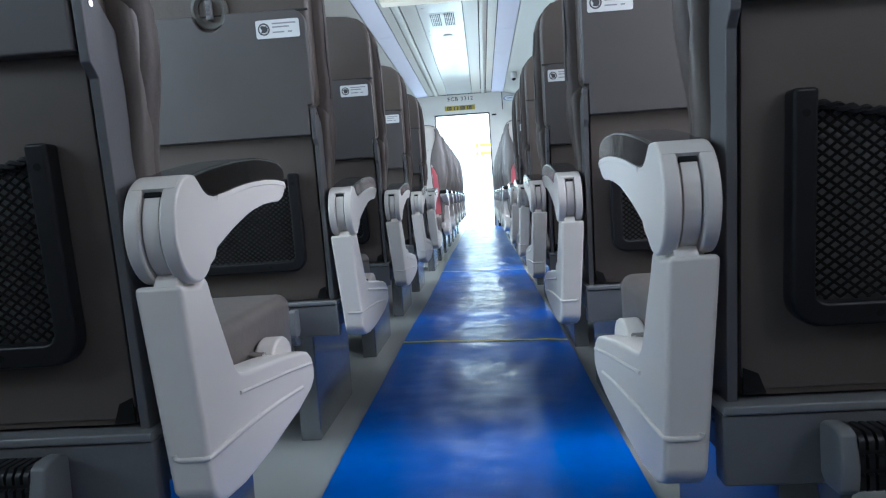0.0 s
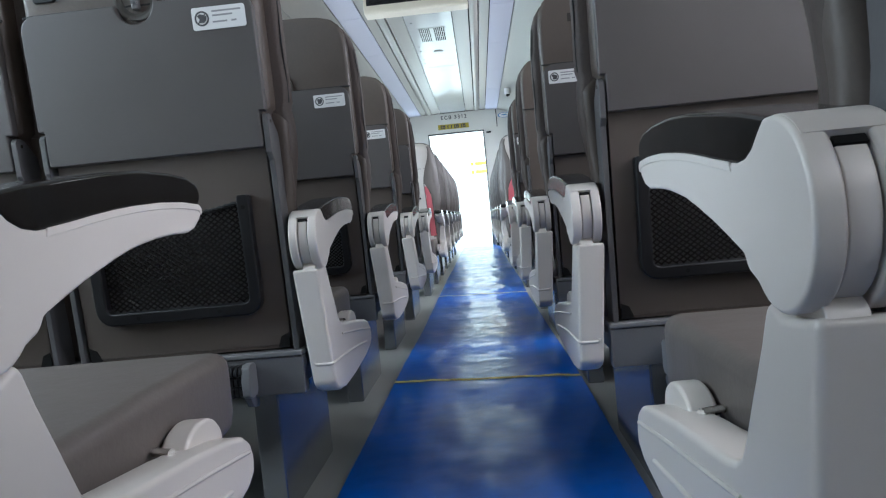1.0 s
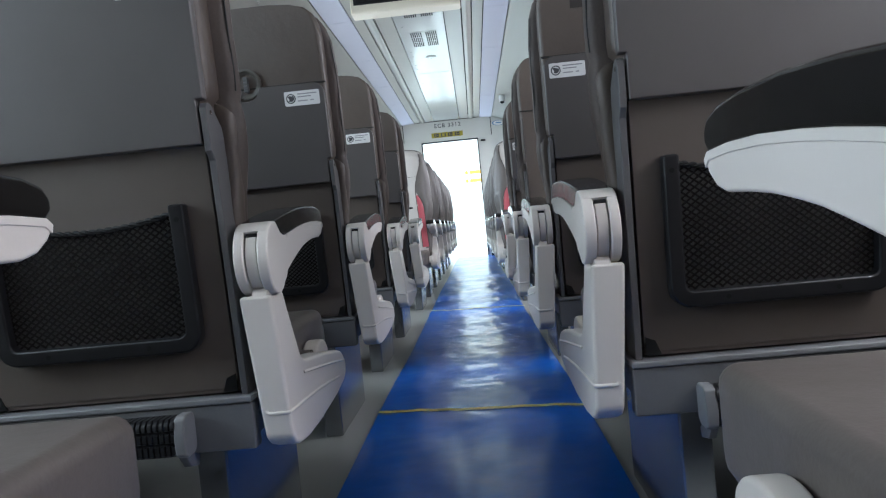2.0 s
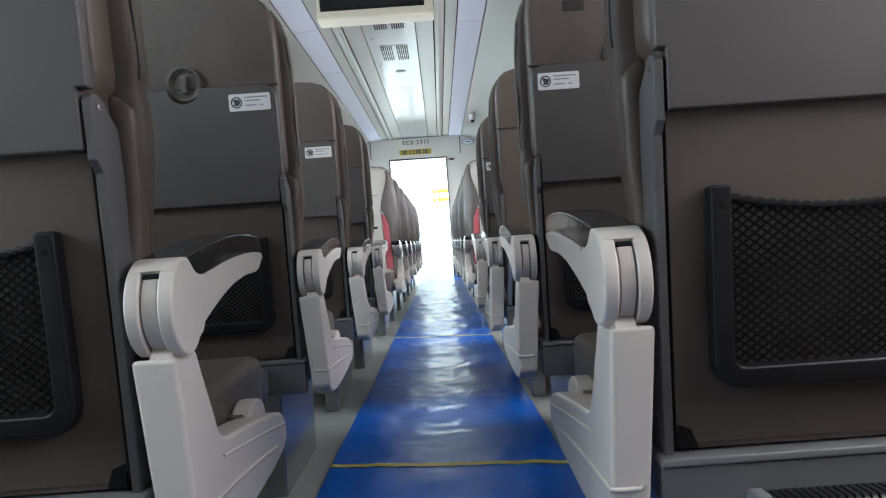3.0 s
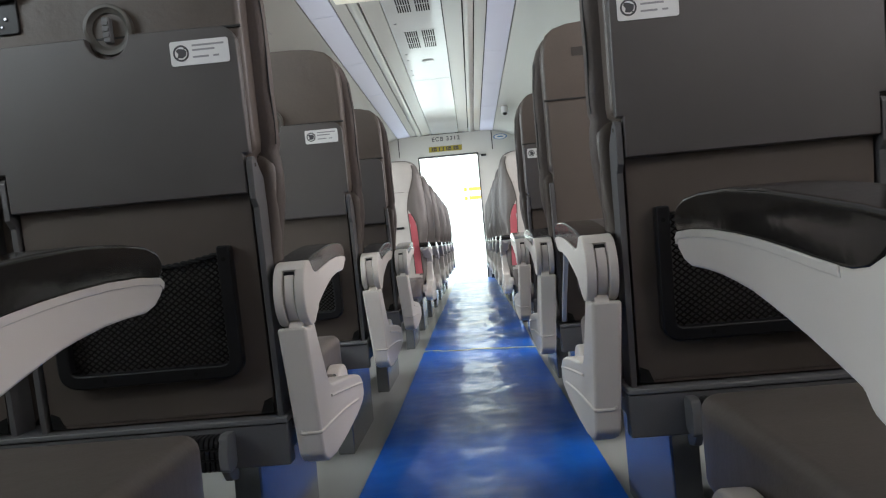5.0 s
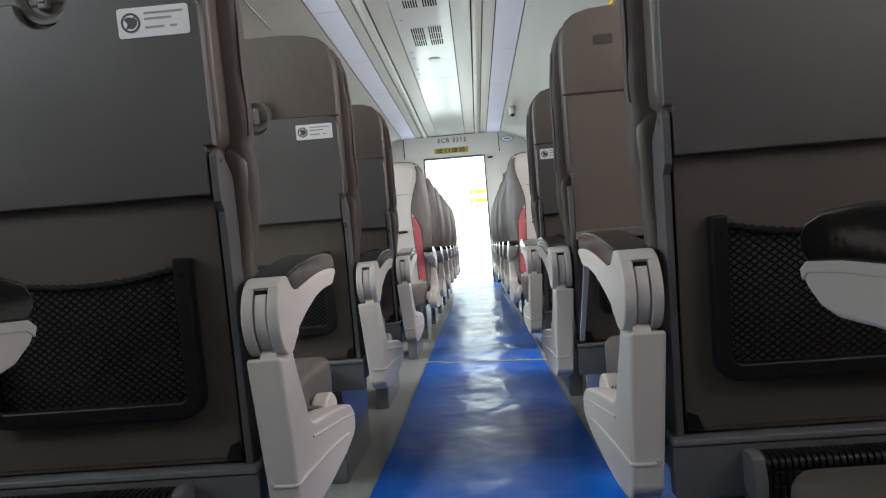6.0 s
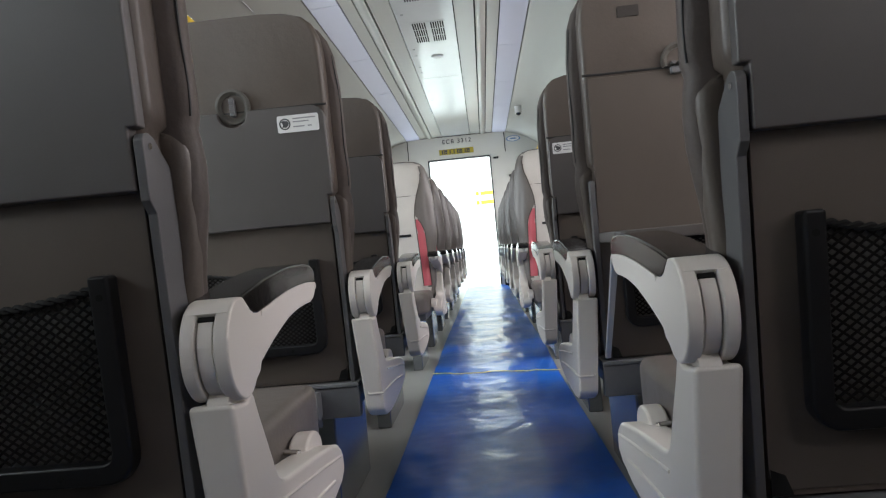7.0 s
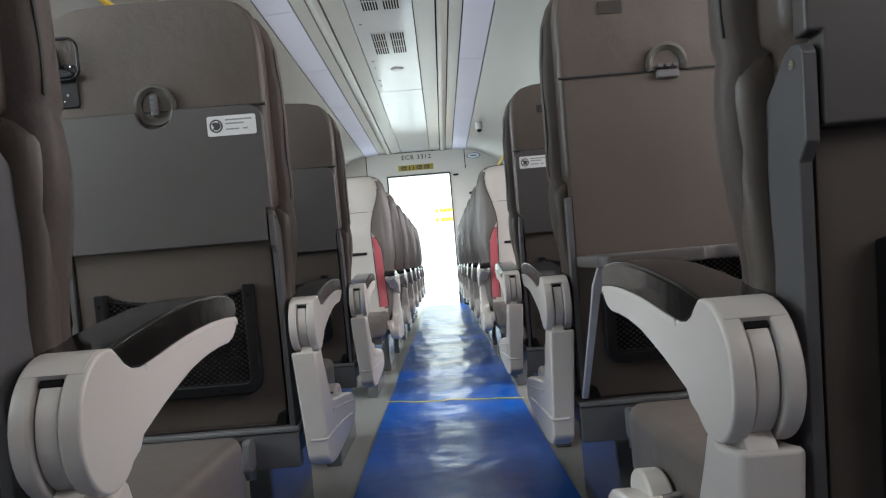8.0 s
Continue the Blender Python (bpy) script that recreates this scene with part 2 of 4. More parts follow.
def rounded(cx, cz, hw, hh, r, steps=4):
    """A rounded rectangle as a ring of (u, z)."""
    out = []
    for sx, sz, a0 in ((1, 1, 0), (-1, 1, 90), (-1, -1, 180), (1, -1, 270)):
        for i in range(steps + 1):
            a = radians(a0 + 90 * i / steps)
            out.append((cx + sx * (hw - r) + r * math.cos(a), cz + sz * (hh - r) + r * math.sin(a)))
    return out


def circle(cx, cz, r, steps=20):
    return [(cx + r * math.cos(2 * math.pi * i / steps), cz + r * math.sin(2 * math.pi * i / steps)) for i in range(steps)]


# ---- seats ----


def y_rear(z):
    """The leaning rear face of a backrest."""
    return 0.008 - 0.09 * (z - 0.62)


def slab(s, ring, off0, off1, width=0.0, segments=2):
    """A plate of outline (u, z) lying on the leaning rear face, from off0 to off1 behind it."""
    a = [(s * u, y_rear(z) - off0, z) for u, z in ring]
    b = [(s * u, y_rear(z) - off1, z) for u, z in ring]
    return extrusion(a, b, width, segments)


def add_slab(bm, s, ring, off0, off1, mat=0):
    add_extrusion(bm, [(s * u, y_rear(z) - off0, z) for u, z in ring], [(s * u, y_rear(z) - off1, z) for u, z in ring], mat)


def back_ring(s, uc, z, w, f0, f1, r):
    """One level of a backrest: a rounded rectangle between f0 and f1 ahead of the rear face."""
    yr = y_rear(z)
    ring = rounded(0, 0, w, (f1 - f0) / 2, min(r, (f1 - f0) / 2 - 0.001), 4)
    return [(s * (uc + a), yr + (f0 + f1) / 2 + b, z) for a, b in ring]


def build_backrest(s, uc, unit, red_side, tray_open, labelled=True):
    bm = bmesh.new()
    levels = [(0.352, 0.19), (0.6, 0.19), (0.76, 0.193), (0.778, 0.197), (0.784, 0.204), (0.8, 0.2055), (0.95, 0.206),
              (1.04, 0.207), (1.097, 0.206), (1.128, 0.201), (1.151, 0.191), (1.167, 0.172), (1.176, 0.14), (1.18, 0.09)]
    loft(bm, [back_ring(s, uc, z, w, 0, 0.06 if z < 1.1 else 0.06 - (z - 1.1) * 0.35, 0.012) for z, w in levels])
    back = part("backrest", bm, LEATHER, unit, "taupe leather seat back with a rounded headrest", 60)

    # upholstery: wings that roll forward and a light front
    bm = bmesh.new()
    levels = [(0.36, 0.2, 0.9), (0.42, 0.21, 1), (0.55, 0.214, 1), (0.62, 0.217, 0.98), (0.65, 0.2205, 0.99), (0.68, 0.226, 1), (0.71, 0.2305, 1.01), (0.745, 0.232, 1.02), (0.77, 0.2305, 1.01),
              (0.784, 0.228, 1), (0.797, 0.2315, 1.01), (0.83, 0.232, 1), (0.88, 0.231, 1), (0.95, 0.232, 1), (1.02, 0.231, 1), (1.088, 0.225, 0.98), (1.124, 0.213, 0.92), (1.149, 0.196, 0.82), (1.165, 0.168, 0.7), (1.172, 0.12, 0.55)]
    if red_side:
        levels = [(z, w + float(np.interp(z, (0.4, 0.6, 0.8, 0.95, 1.06), (0.014, 0.022, 0.024, 0.014, 0.0))), k) for z, w, k in levels]
    wing = [(0.0, 0.04), (-0.032, 0.041), (-0.013, 0.043), (-0.004, 0.05), (0.0, 0.062), (-0.004, 0.077), (-0.013, 0.095), (-0.026, 0.112), (-0.045, 0.127), (-0.11, 0.144)]
    rings = []
    for z, w, k in levels:
        half = [((w + a) if i else 0.0, f * k) for i, (a, f) in enumerate(wing)]
        ring = half + [(-a, f) for a, f in half[::-1] if a > 0]
        rings.append([(s * (uc + a), y_rear(z) + f, z) for a, f in ring])
    loft(bm, rings)
    bmesh.ops.recalc_face_normals(bm, faces=bm.faces[:])
    for f in bm.faces:
        c = f.calc_center_median()
        f.material_index = 1 if f.normal.y > 0.3 and abs(abs(c.x) - uc) < 0.192 and c.y - y_rear(c.z) > 0.09 else 0
    part("front_cushion", bm, [GREY_WING if red_side else LEATHER_SIDE, LEATHER_LIGHT], back, "light grey leather front with taupe side wings", 60)

    # seam where the wing meets the back
    for side in (-1, 1):
        bm = bmesh.new()
        edge_w = lambda z: float(np.interp(z, [q[0] for q in levels], [q[1] for q in levels]))
        add_tube(bm, [(s * (uc + side * (edge_w(z) - 0.0035)), y_rear(z) + 0.0505 + 0.0015 * math.sin(z * 40), z) for z in np.linspace(0.795, 1.09, 24)], 0.0016, 5)
        part("wing_seam", bm, RUBBER, back)

    # bolsters that swell below the fold at the tray's hinges
    for side in (-1, 1):
        rings = []
        for z, o, deep in ((0.358, 0.2, 0.03), (0.42, 0.208, 0.034), (0.5, 0.212, 0.036), (0.58, 0.215, 0.038), (0.62, 0.217, 0.042), (0.655, 0.219, 0.05), (0.69, 0.2205, 0.066), (0.72, 0.222, 0.075),
                           (0.745, 0.2235, 0.079), (0.758, 0.223, 0.078), (0.768, 0.2205, 0.074), (0.775, 0.215, 0.068), (0.779, 0.206, 0.06)):
            sag = 0.0022 * math.sin(z * 140) + 0.0016 * math.sin(z * 61 + side)
            ring = [(0.182, 0.03), (0.183, 0.012), (0.1945, 0.012), (0.1955, 0.04), (o - 0.013, 0.036 + sag), (o - 0.004, 0.041 + sag), (o, 0.048), (o + sag * 0.5, 0.042 + deep * 0.45), (o - 0.002, deep + 0.012), (0.19, deep + 0.02)]
            rings.append([(s * (uc + side * a), y_rear(z) + f, z) for a, f in ring])
        bm = bmesh.new()
        loft(bm, rings)
        part("side_bolster", bm, LEATHER, back, "taupe leather bolster with a fold at its top", 60)

    # warm grey wings with a red insert on the fronts that show
    if red_side:
        def front(a, w):
            line = [(w + p, f) for p, f in wing[4:]][::-1]
            return float(np.interp(a, [q[0] for q in line], [q[1] for q in line]))

        zs = np.linspace(0.43, 1.135, 30)
        edge = lambda z: float(np.interp(z, (0.43, 0.65, 0.84, 0.9, 0.97, 1.04, 1.09, 1.14), (0.157, 0.147, 0.137, 0.142, 0.16, 0.182, 0.19, 0.178)))
        width = lambda z: float(np.interp(z, (0.43, 0.74, 0.79, 0.845), (0.046, 0.048, 0.034, 0.002)))
        span = lambda z: float(np.interp(z, [q[0] for q in levels], [q[1] for q in levels]))
        for side in (-1, 1):
            inner = lambda z: edge(z) + (width(z) if z < 0.845 else 0.0)
            for nm, mt, lo, hi, top, proud in (("wing_panel", GREY_WING, inner, lambda z: max(inner(z) + 0.004, span(z) - 0.011), 1.14, 0.006),
                                               ("side_insert", RED, edge, inner, 0.84, 0.0045)):
                rings = []
                for z in zs:
                    if z > top:
                        break
                    cols = np.linspace(lo(z), hi(z), 5)
                    ring = [(a, front(a, span(z)) + proud * (0.3 if c in (0, 4) else 1)) for c, a in enumerate(cols)] + [(a, front(a, span(z)) - 0.004) for a in cols[::-1]]
                    rings.append([(s * (uc + side * a), y_rear(z) + f, z) for a, f in ring])
                bm = bmesh.new()
                loft(bm, rings)
                part(nm, bm, mt, back, "red leather side insert" if mt is RED else "warm grey leather wing panel", 60)
            for line, zz in ((edge, list(zs)), (inner, [z for z in zs if z < 0.84])):
                bm = bmesh.new()
                add_tube(bm, [(s * (uc + side * line(z)), y_rear(z) + front(line(z), span(z)) + 0.003, z) for z in zz], 0.0028, 5)
                part("piping", bm, LEATHER, back, "dark taupe piping")
        bm = bmesh.new()
        add_tube(bm, [(s * (uc + a), y_rear(0.96) + front(abs(a), span(0.96)), 0.96) for a in np.linspace(-0.155, 0.155, 9)], 0.0018, 5)
        part("front_seam", bm, CUSHION, back)
        fy = y_rear(0.728) + 0.145
        part("trim_strip", box(s * (uc - 0.108), s * (uc - 0.015), fy, fy + 0.014, 0.722, 0.736, 0.003), BLACK, back, "small dark grey trim strip")

    # lower rear panel
    part("rear_panel", slab(s, rounded(uc, 0.661, 0.196 if tray_open else 0.19, 0.306 if tray_open else 0.303, 0.006 if tray_open else 0.02), -0.004, 0.0018, 0.001), SHELL, back)
    for side in (-1, 1):
        ring = [(uc + side * 0.188, 0.353), (uc + side * 0.166, 0.353), (uc + side * 0.174, 0.374), (uc + side * 0.188, 0.38)]
        part("corner_notch", slab(s, ring, 0.0, 0.003), DARK_GAP, back)

    # seam of the headrest
    bm = bmesh.new()
    add_tube(bm, [(s * (uc + a), y_rear(0.974) - 0.001, 0.974) for a in np.linspace(-0.207, 0.207, 12)], 0.0025)
    part("headrest_seam", bm, RUBBER, back)

    # tray, folded up or let down on its arms
    swing = radians(33)
    arm_foot = (y_rear(0.36) - 0.01, 0.36)
    cut = [(uc + 0.034 * math.cos(radians(a)), 0.972 + 0.034 * math.sin(radians(a))) for a in range(360, 179, -20)]
    outline = ([(uc - 0.203, 0.7745), (uc - 0.192, 0.7745), (uc - 0.192, 0.7125), (uc + 0.192, 0.7125), (uc + 0.192, 0.7745), (uc + 0.203, 0.7745)] + [(uc + 0.203 - 0.028 * (1 - math.cos(radians(a))), 0.943 + 0.028 * math.sin(radians(a)))
               for a in range(0, 91, 18)] + cut + [(uc - 0.203 + 0.028 * (1 - math.cos(radians(a))), 0.943 + 0.028 * math.sin(radians(a)))
               for a in range(90, -1, -18)])
    if tray_open:
        ay = arm_foot[0] - 0.23
        bm = extrusion([(s * u, ay + 0.25 - (z - 0.7) , 0.612) for u, z in outline],
                       [(s * u, ay + 0.25 - (z - 0.7), 0.633) for u, z in outline], 0.003)
        part("tray_table", bm, TRAY, back, "grey plastic tray folded down")
    else:
        part("tray_table", slab(s, outline, 0.003, 0.021, 0.0025), TRAY, back, "grey plastic tray folded up")
    for side in (-1, 1):
        # a deep bar beside the panel, cranked at the tray's lower edge
        bar = [(0.345, -0.008), (0.69, -0.008), (0.703, -0.019), (0.762, -0.019), (0.769, -0.014), (0.771, -0.004), (0.767, 0.006), (0.741, 0.036), (0.71, 0.041), (0.66, 0.044), (0.345, 0.044)]
        if tray_open:
            ring = [(uc + side * a, z) for a, z in ((0.194, 0.352), (0.206, 0.352), (0.206, 0.62), (0.207, 0.7), (0.2, 0.757), (0.189, 0.767), (0.1855, 0.761), (0.1855, 0.703), (0.192, 0.675))]
            ca, sa = math.cos(swing), math.sin(swing)
            low = [(s * u, arm_foot[0] - (z - 0.36) * sa, 0.36 + (z - 0.36) * ca * 0.78) for u, z in ring]
            bm = extrusion(low, [(x, y - 0.012, z) for x, y, z in low], 0.002)
            part("arm_channel", slab(s, [(uc + side * a, z) for a, z in ((0.196, 0.37), (0.2065, 0.37), (0.209, 0.748), (0.198, 0.748))], -0.02, 0.006, 0.001), ARM, back)
        else:
            bm = extrusion([(s * (uc + side * 0.195), y_rear(z) + f, z) for z, f in bar], [(s * (uc + side * 0.205), y_rear(z) + f, z) for z, f in bar], 0.0015)
        part("tray_arm", bm, ALU if tray_open else ARM, back, "grey metal tray arm")
        if not tray_open:
            a = [(y_rear(0.757) - 0.006 + p, 0.757 + q) for p, q in circle(0, 0, 0.0034, 10)]
            part("rivet", extrusion([(s * (uc + side * 0.2045), y, z) for y, z in a], [(s * (uc + side * 0.2065), y, z) for y, z in a]), CHROME, back, "steel rivet")

    # latch in a dished ring
    bm = bmesh.new()
    k = 30
    span = (-20, 200) if tray_open else (0, 360)
    prev = first_ring = None
    for i in range(k + 1 if tray_open else k):
        t = radians(span[0] + (span[1] - span[0]) * i / k)
        low = 0.5 - 0.5 * max(-1, min(1, (math.sin(t) + 0.15) / 0.15))
        prof = ((0.0385, -0.002), (0.0385, 0.0115 - 0.004 * low), (0.037, 0.0125 - 0.005 * low), (0.0325, 0.0125 - 0.005 * low), (0.0305, 0.0085 - 0.003 * low), (0.0262, 0.006 - 0.002 * low), (0.0262, -0.002))
        ring = []
        for r, off in prof:
            u, z = uc + r * math.cos(t), 0.986 + r * math.sin(t)
            ring.append(bm.verts.new((s * u, y_rear(z) - off, z)))
        if prev:
            for j in range(len(ring)):
                bm.faces.new((prev[j], prev[(j + 1) % len(ring)], ring[(j + 1) % len(ring)], ring[j]))
        prev, first_ring = ring, first_ring or ring
    if tray_open:
        bm.faces.new(first_ring)
        bm.faces.new(prev)
    else:
        for j in range(len(prev)):
            bm.faces.new((prev[j], prev[(j + 1) % len(prev)], first_ring[(j + 1) % len(prev)], first_ring[j]))
    part("latch_ring", bm, LATCH, back, "moulded latch ring")
    part("latch_recess", slab(s, circle(uc, 0.986, 0.0262, 20), -0.001, 0.0025), SHELL, back)
    ring = rounded(uc, 0.965, 0.021, 0.0075, 0.003) if tray_open else rounded(uc, 0.984, 0.0062, 0.02, 0.003)
    part("latch", slab(s, ring, 0.002, 0.0155, 0.003), BEAM, back, "grey turning latch")
    bm = bmesh.new()
    for q in (-0.009, 0.0, 0.009):
        add_slab(bm, s, rounded(uc + (q * 1.6 if tray_open else 0), 0.984 + (0 if tray_open else q) - (0.004 if tray_open else 0), 0.0048, 0.003, 0.001, 2), 0.004, 0.018)
    part("latch_grip", bm, ARM, back)

    # warning label on the tray, unread lines as bars
    if labelled and not tray_open:
        us = uc - 0.145
        bm = bmesh.new()
        add_slab(bm, s, rounded(us, 0.934, 0.046, 0.0185, 0.004), 0.0205, 0.0222, 0)
        d = s  # writing runs left to right
        ui = us - d * 0.029
        k = 20
        for i in range(k):
            a0, a1 = 2 * math.pi * i / k, 2 * math.pi * (i + 1) / k
            add_slab(bm, s, [(ui + r * math.cos(a), 0.934 + r * math.sin(a)) for r, a in ((0.0125, a0), (0.0125, a1), (0.0098, a1), (0.0098, a0))], 0.0221, 0.0227, 1)
        add_slab(bm, s, [(ui + d * a * 1.15, 0.934 + b * 1.15) for a, b in ((-0.007, 0.004), (-0.003, 0.0065), (0.0015, 0.0055), (0.0075, 0.003), (0.0065, -0.003), (0.002, -0.0065), (-0.005, -0.0055), (-0.0035, -0.001))], 0.0221, 0.0227, 1)
        add_slab(bm, s, [(ui - 0.0085, 0.9425), (ui - 0.0072, 0.9437), (ui + 0.0085, 0.9255), (ui + 0.0072, 0.9243)], 0.0221, 0.0228, 1)
        for z, l, r in ((0.9445, -0.011, 0.039), (0.9375, -0.011, 0.024), (0.927, -0.011, 0.014), (0.927, 0.021, 0.03)):
            add_slab(bm, s, [(us + d * l, z - 0.0014), (us + d * r, z - 0.0014), (us + d * r, z + 0.0014), (us + d * l, z + 0.0014)], 0.0221, 0.0225, 2)
        part("warning_label", bm, [LABEL, INK, PRINT], back, "white printed warning label")

    # net pocket: frame, cords, and an added pale backing that brightens the net's openings
    bm = bmesh.new()
    left = [(uc - 0.153, 0.634), (uc - 0.153, 0.45)] + [(uc - 0.123 - 0.03 * math.cos(radians(a)), 0.45 - 0.03 * math.sin(radians(a))) for a in range(15, 91, 15)]
    right = [(2 * uc - u, z) for u, z in left]
    inl = [(uc - 0.131, 0.634), (uc - 0.131, 0.454)] + [(uc - 0.12 - 0.011 * math.cos(radians(a)), 0.454 - 0.011 * math.sin(radians(a))) for a in range(30, 91, 30)]
    inr = [(2 * uc - u, z) for u, z in inl]
    ring = left + right[::-1] + inr + inl[::-1]
    frame_part = part("pocket_frame", slab(s, ring, 0.0015, 0.024, 0.004), BLACK, back, "black plastic pocket frame")
    for hu, hz in ((uc - 0.1425, 0.612), (uc + 0.1425, 0.612), (uc - 0.075, 0.4315), (uc + 0.075, 0.4315)):
        part("screw_hole", slab(s, circle(hu, hz, 0.0036, 10), 0.0235, 0.0244), DARK_GAP, frame_part)
    bm = bmesh.new()
    u0, u1, z0, z1 = uc - 0.131, uc + 0.131, 0.443, 0.622
    step, rise = 0.0098, 0.77

    def top_edge(u):
        return z1 - 0.016 * (1 - ((u - uc) / 0.131) ** 2)

    ring = [(u1 + 0.003, z0 - 0.006), (u1 + 0.003, z1 - 0.004)] + [(u, top_edge(u) - 0.003) for u in np.linspace(u1, u0, 9)] + [(u0 - 0.003, z1 - 0.004), (u0 - 0.003, z0 - 0.006)]
    part("added_net_backing", slab(s, ring, 0.0012, 0.0036), LIGHTENED_BACKING, back, "added grey sheet behind the net, lightened against the cords' shade")
    for sign in (1, -1):
        c = -0.4
        while c < 0.5:
            run = [u for u in np.linspace(u0, u1, 90) if z0 <= z0 + c + sign * rise * (u - uc) <= top_edge(u)]
            if len(run) >= 4:
                pts = [(u, z0 + c + sign * rise * (u - uc)) for u in (run[0], run[len(run) // 3], run[len(run) * 2 // 3], run[-1])]
                add_tube(bm, [(s * u, y_rear(z) - 0.006 - 0.003 * math.sin(math.pi * (z - z0) / 0.19), z) for u, z in pts], 0.00135, 5)
            c += step
    part("pocket_net", bm, NETTING, back, "black diamond cord net")
    bm = bmesh.new()
    for turn in (0.0, math.pi):
        add_tube(bm, [(s * u, y_rear(top_edge(u)) - 0.0085 - 0.0022 * math.cos(u * 260 + turn), top_edge(u) + 0.0022 * math.sin(u * 260 + turn)) for u in np.linspace(u0, u1, 90)], 0.0028, 5)
    part("pocket_hem", bm, HEM, back, "black elastic hem")

    # folding coat hook on the left-hand seats, cloth tag on the right-hand ones
    if s < 0:
        uh = uc + 0.163
        plate = part("hook_plate", slab(s, rounded(uh, 1.035, 0.02, 0.04, 0.006), -0.002, 0.005, 0.0015), BLACK, back, "black coat hook plate")
        loop = [(uh - 0.003 * s + a * s, 1.083 + b) for a, b in rounded(0, 0, 0.033, 0.038, 0.02, 6)]
        bm = bmesh.new()
        add_tube(bm, [(s * u, y_rear(z) - 0.013, z) for u, z in loop], 0.0031, 8, True)
        part("hook_loop", bm, BLACK, back, "black wire loop")
        bm = slab(s, [(uh + a * s, z) for a, z in ((-0.024, 1.104), (-0.012, 1.108), (-0.003, 1.066), (0.017, 1.06), (0.021, 1.049), (-0.019, 1.046), (-0.02, 1.058), (-0.017, 1.07))], 0.005, 0.017, 0.003)
        part("coat_hook", bm, BLACK, back, "black folding coat hook")
        for dz, du, r, out in ((1.07, 0.012, 0.0026, 0.0085), (1.018, 0.001, 0.003, 0.0072), (1.006, -0.006, 0.0022, 0.0072)):
            part("screw", slab(s, circle(uh + du * s, dz, r, 10), 0.003, out, 0.0008), STEEL, plate)
    else:
        part("cloth_tag", slab(s, rounded(uc - 0.1, 1.1, 0.023, 0.0115, 0.002), -0.002, 0.0022), TAG, back, "small dark cloth tag")
    return back


DRUM_Y, DRUM_Z = 0.036, 0.545


def drum(grow, a0, a1, n):
    """A stretch of the hinge's upright oval, grown by so much."""
    return [(DRUM_Y + (0.046 + grow) * math.cos(a), DRUM_Z + (0.0535 + grow) * math.sin(a)) for a in (radians(a0 + (a1 - a0) * i / n) for i in range(n + 1))]


ARM_PROFILE = ([(0.045, 0.5985), (0.054, 0.592), (0.064, 0.584), (0.076, 0.579), (0.09, 0.5775), (0.1057, 0.579), (0.1283, 0.5825), (0.1567, 0.587), (0.1898, 0.5915), (0.2228, 0.595), (0.2701, 0.5985), (0.3174, 0.5995),
                (0.3551, 0.598), (0.3637, 0.592), (0.357, 0.583), (0.3438, 0.574), (0.3268, 0.5695), (0.2937, 0.5685), (0.2607, 0.566), (0.2323, 0.562), (0.2087, 0.558), (0.185, 0.552), (0.1614, 0.5455), (0.1378, 0.5385),
                (0.117, 0.5315), (0.1, 0.5255), (0.088, 0.521), (0.083, 0.514), (0.08, 0.511)] + drum(0, -48, -268, 24))
PAD_PROFILE = [(0.03, 0.5965), (0.0535, 0.5895), (0.0635, 0.5815), (0.0755, 0.5765), (0.09, 0.575), (0.1057, 0.5765), (0.1283, 0.58), (0.1567, 0.5845), (0.1898, 0.589), (0.2228, 0.5925), (0.2701, 0.596), (0.3174, 0.597), (0.357, 0.5955), (0.366, 0.603), (0.3655, 0.613),
               (0.357, 0.6205), (0.3362, 0.6255), (0.2984, 0.6275), (0.2417, 0.6265), (0.185, 0.6215), (0.1283, 0.614), (0.08, 0.6065)]
POST_PROFILE = [(0.004, 0.493), (0.028, 0.4895)] + drum(0.0045, -78, -57, 1) + [(0.0695, 0.489), (0.0774, 0.467), (0.094, 0.429), (0.1065, 0.399), (0.1135, 0.386), (0.125, 0.378), (0.145, 0.373), (0.28, 0.3585), (0.375, 0.345), (0.408, 0.337), (0.426, 0.325), (0.432, 0.306),
                (0.426, 0.289), (0.402, 0.2785), (0.33, 0.268), (0.19, 0.259), (0.1, 0.2575), (0.045, 0.263), (0.024, 0.271), (0.013, 0.284)]
LEAN = 0.05


def wide(s, profile, u0, u1, width, segments=2):
    return extrusion([(s * u0, y, z) for y, z in profile], [(s * u1, y, z) for y, z in profile], width, segments)


def end_post_mesh(s):
    inner = [(s * (0.2285 - LEAN * (0.497 - z)), y, z) for y, z in POST_PROFILE]
    outer = [(s * (0.277 - LEAN * (0.497 - z) - 0.12 * max(0, 0.33 - z)), y, z) for y, z in POST_PROFILE]
    return extrusion(inner, outer, 0.006, 3)


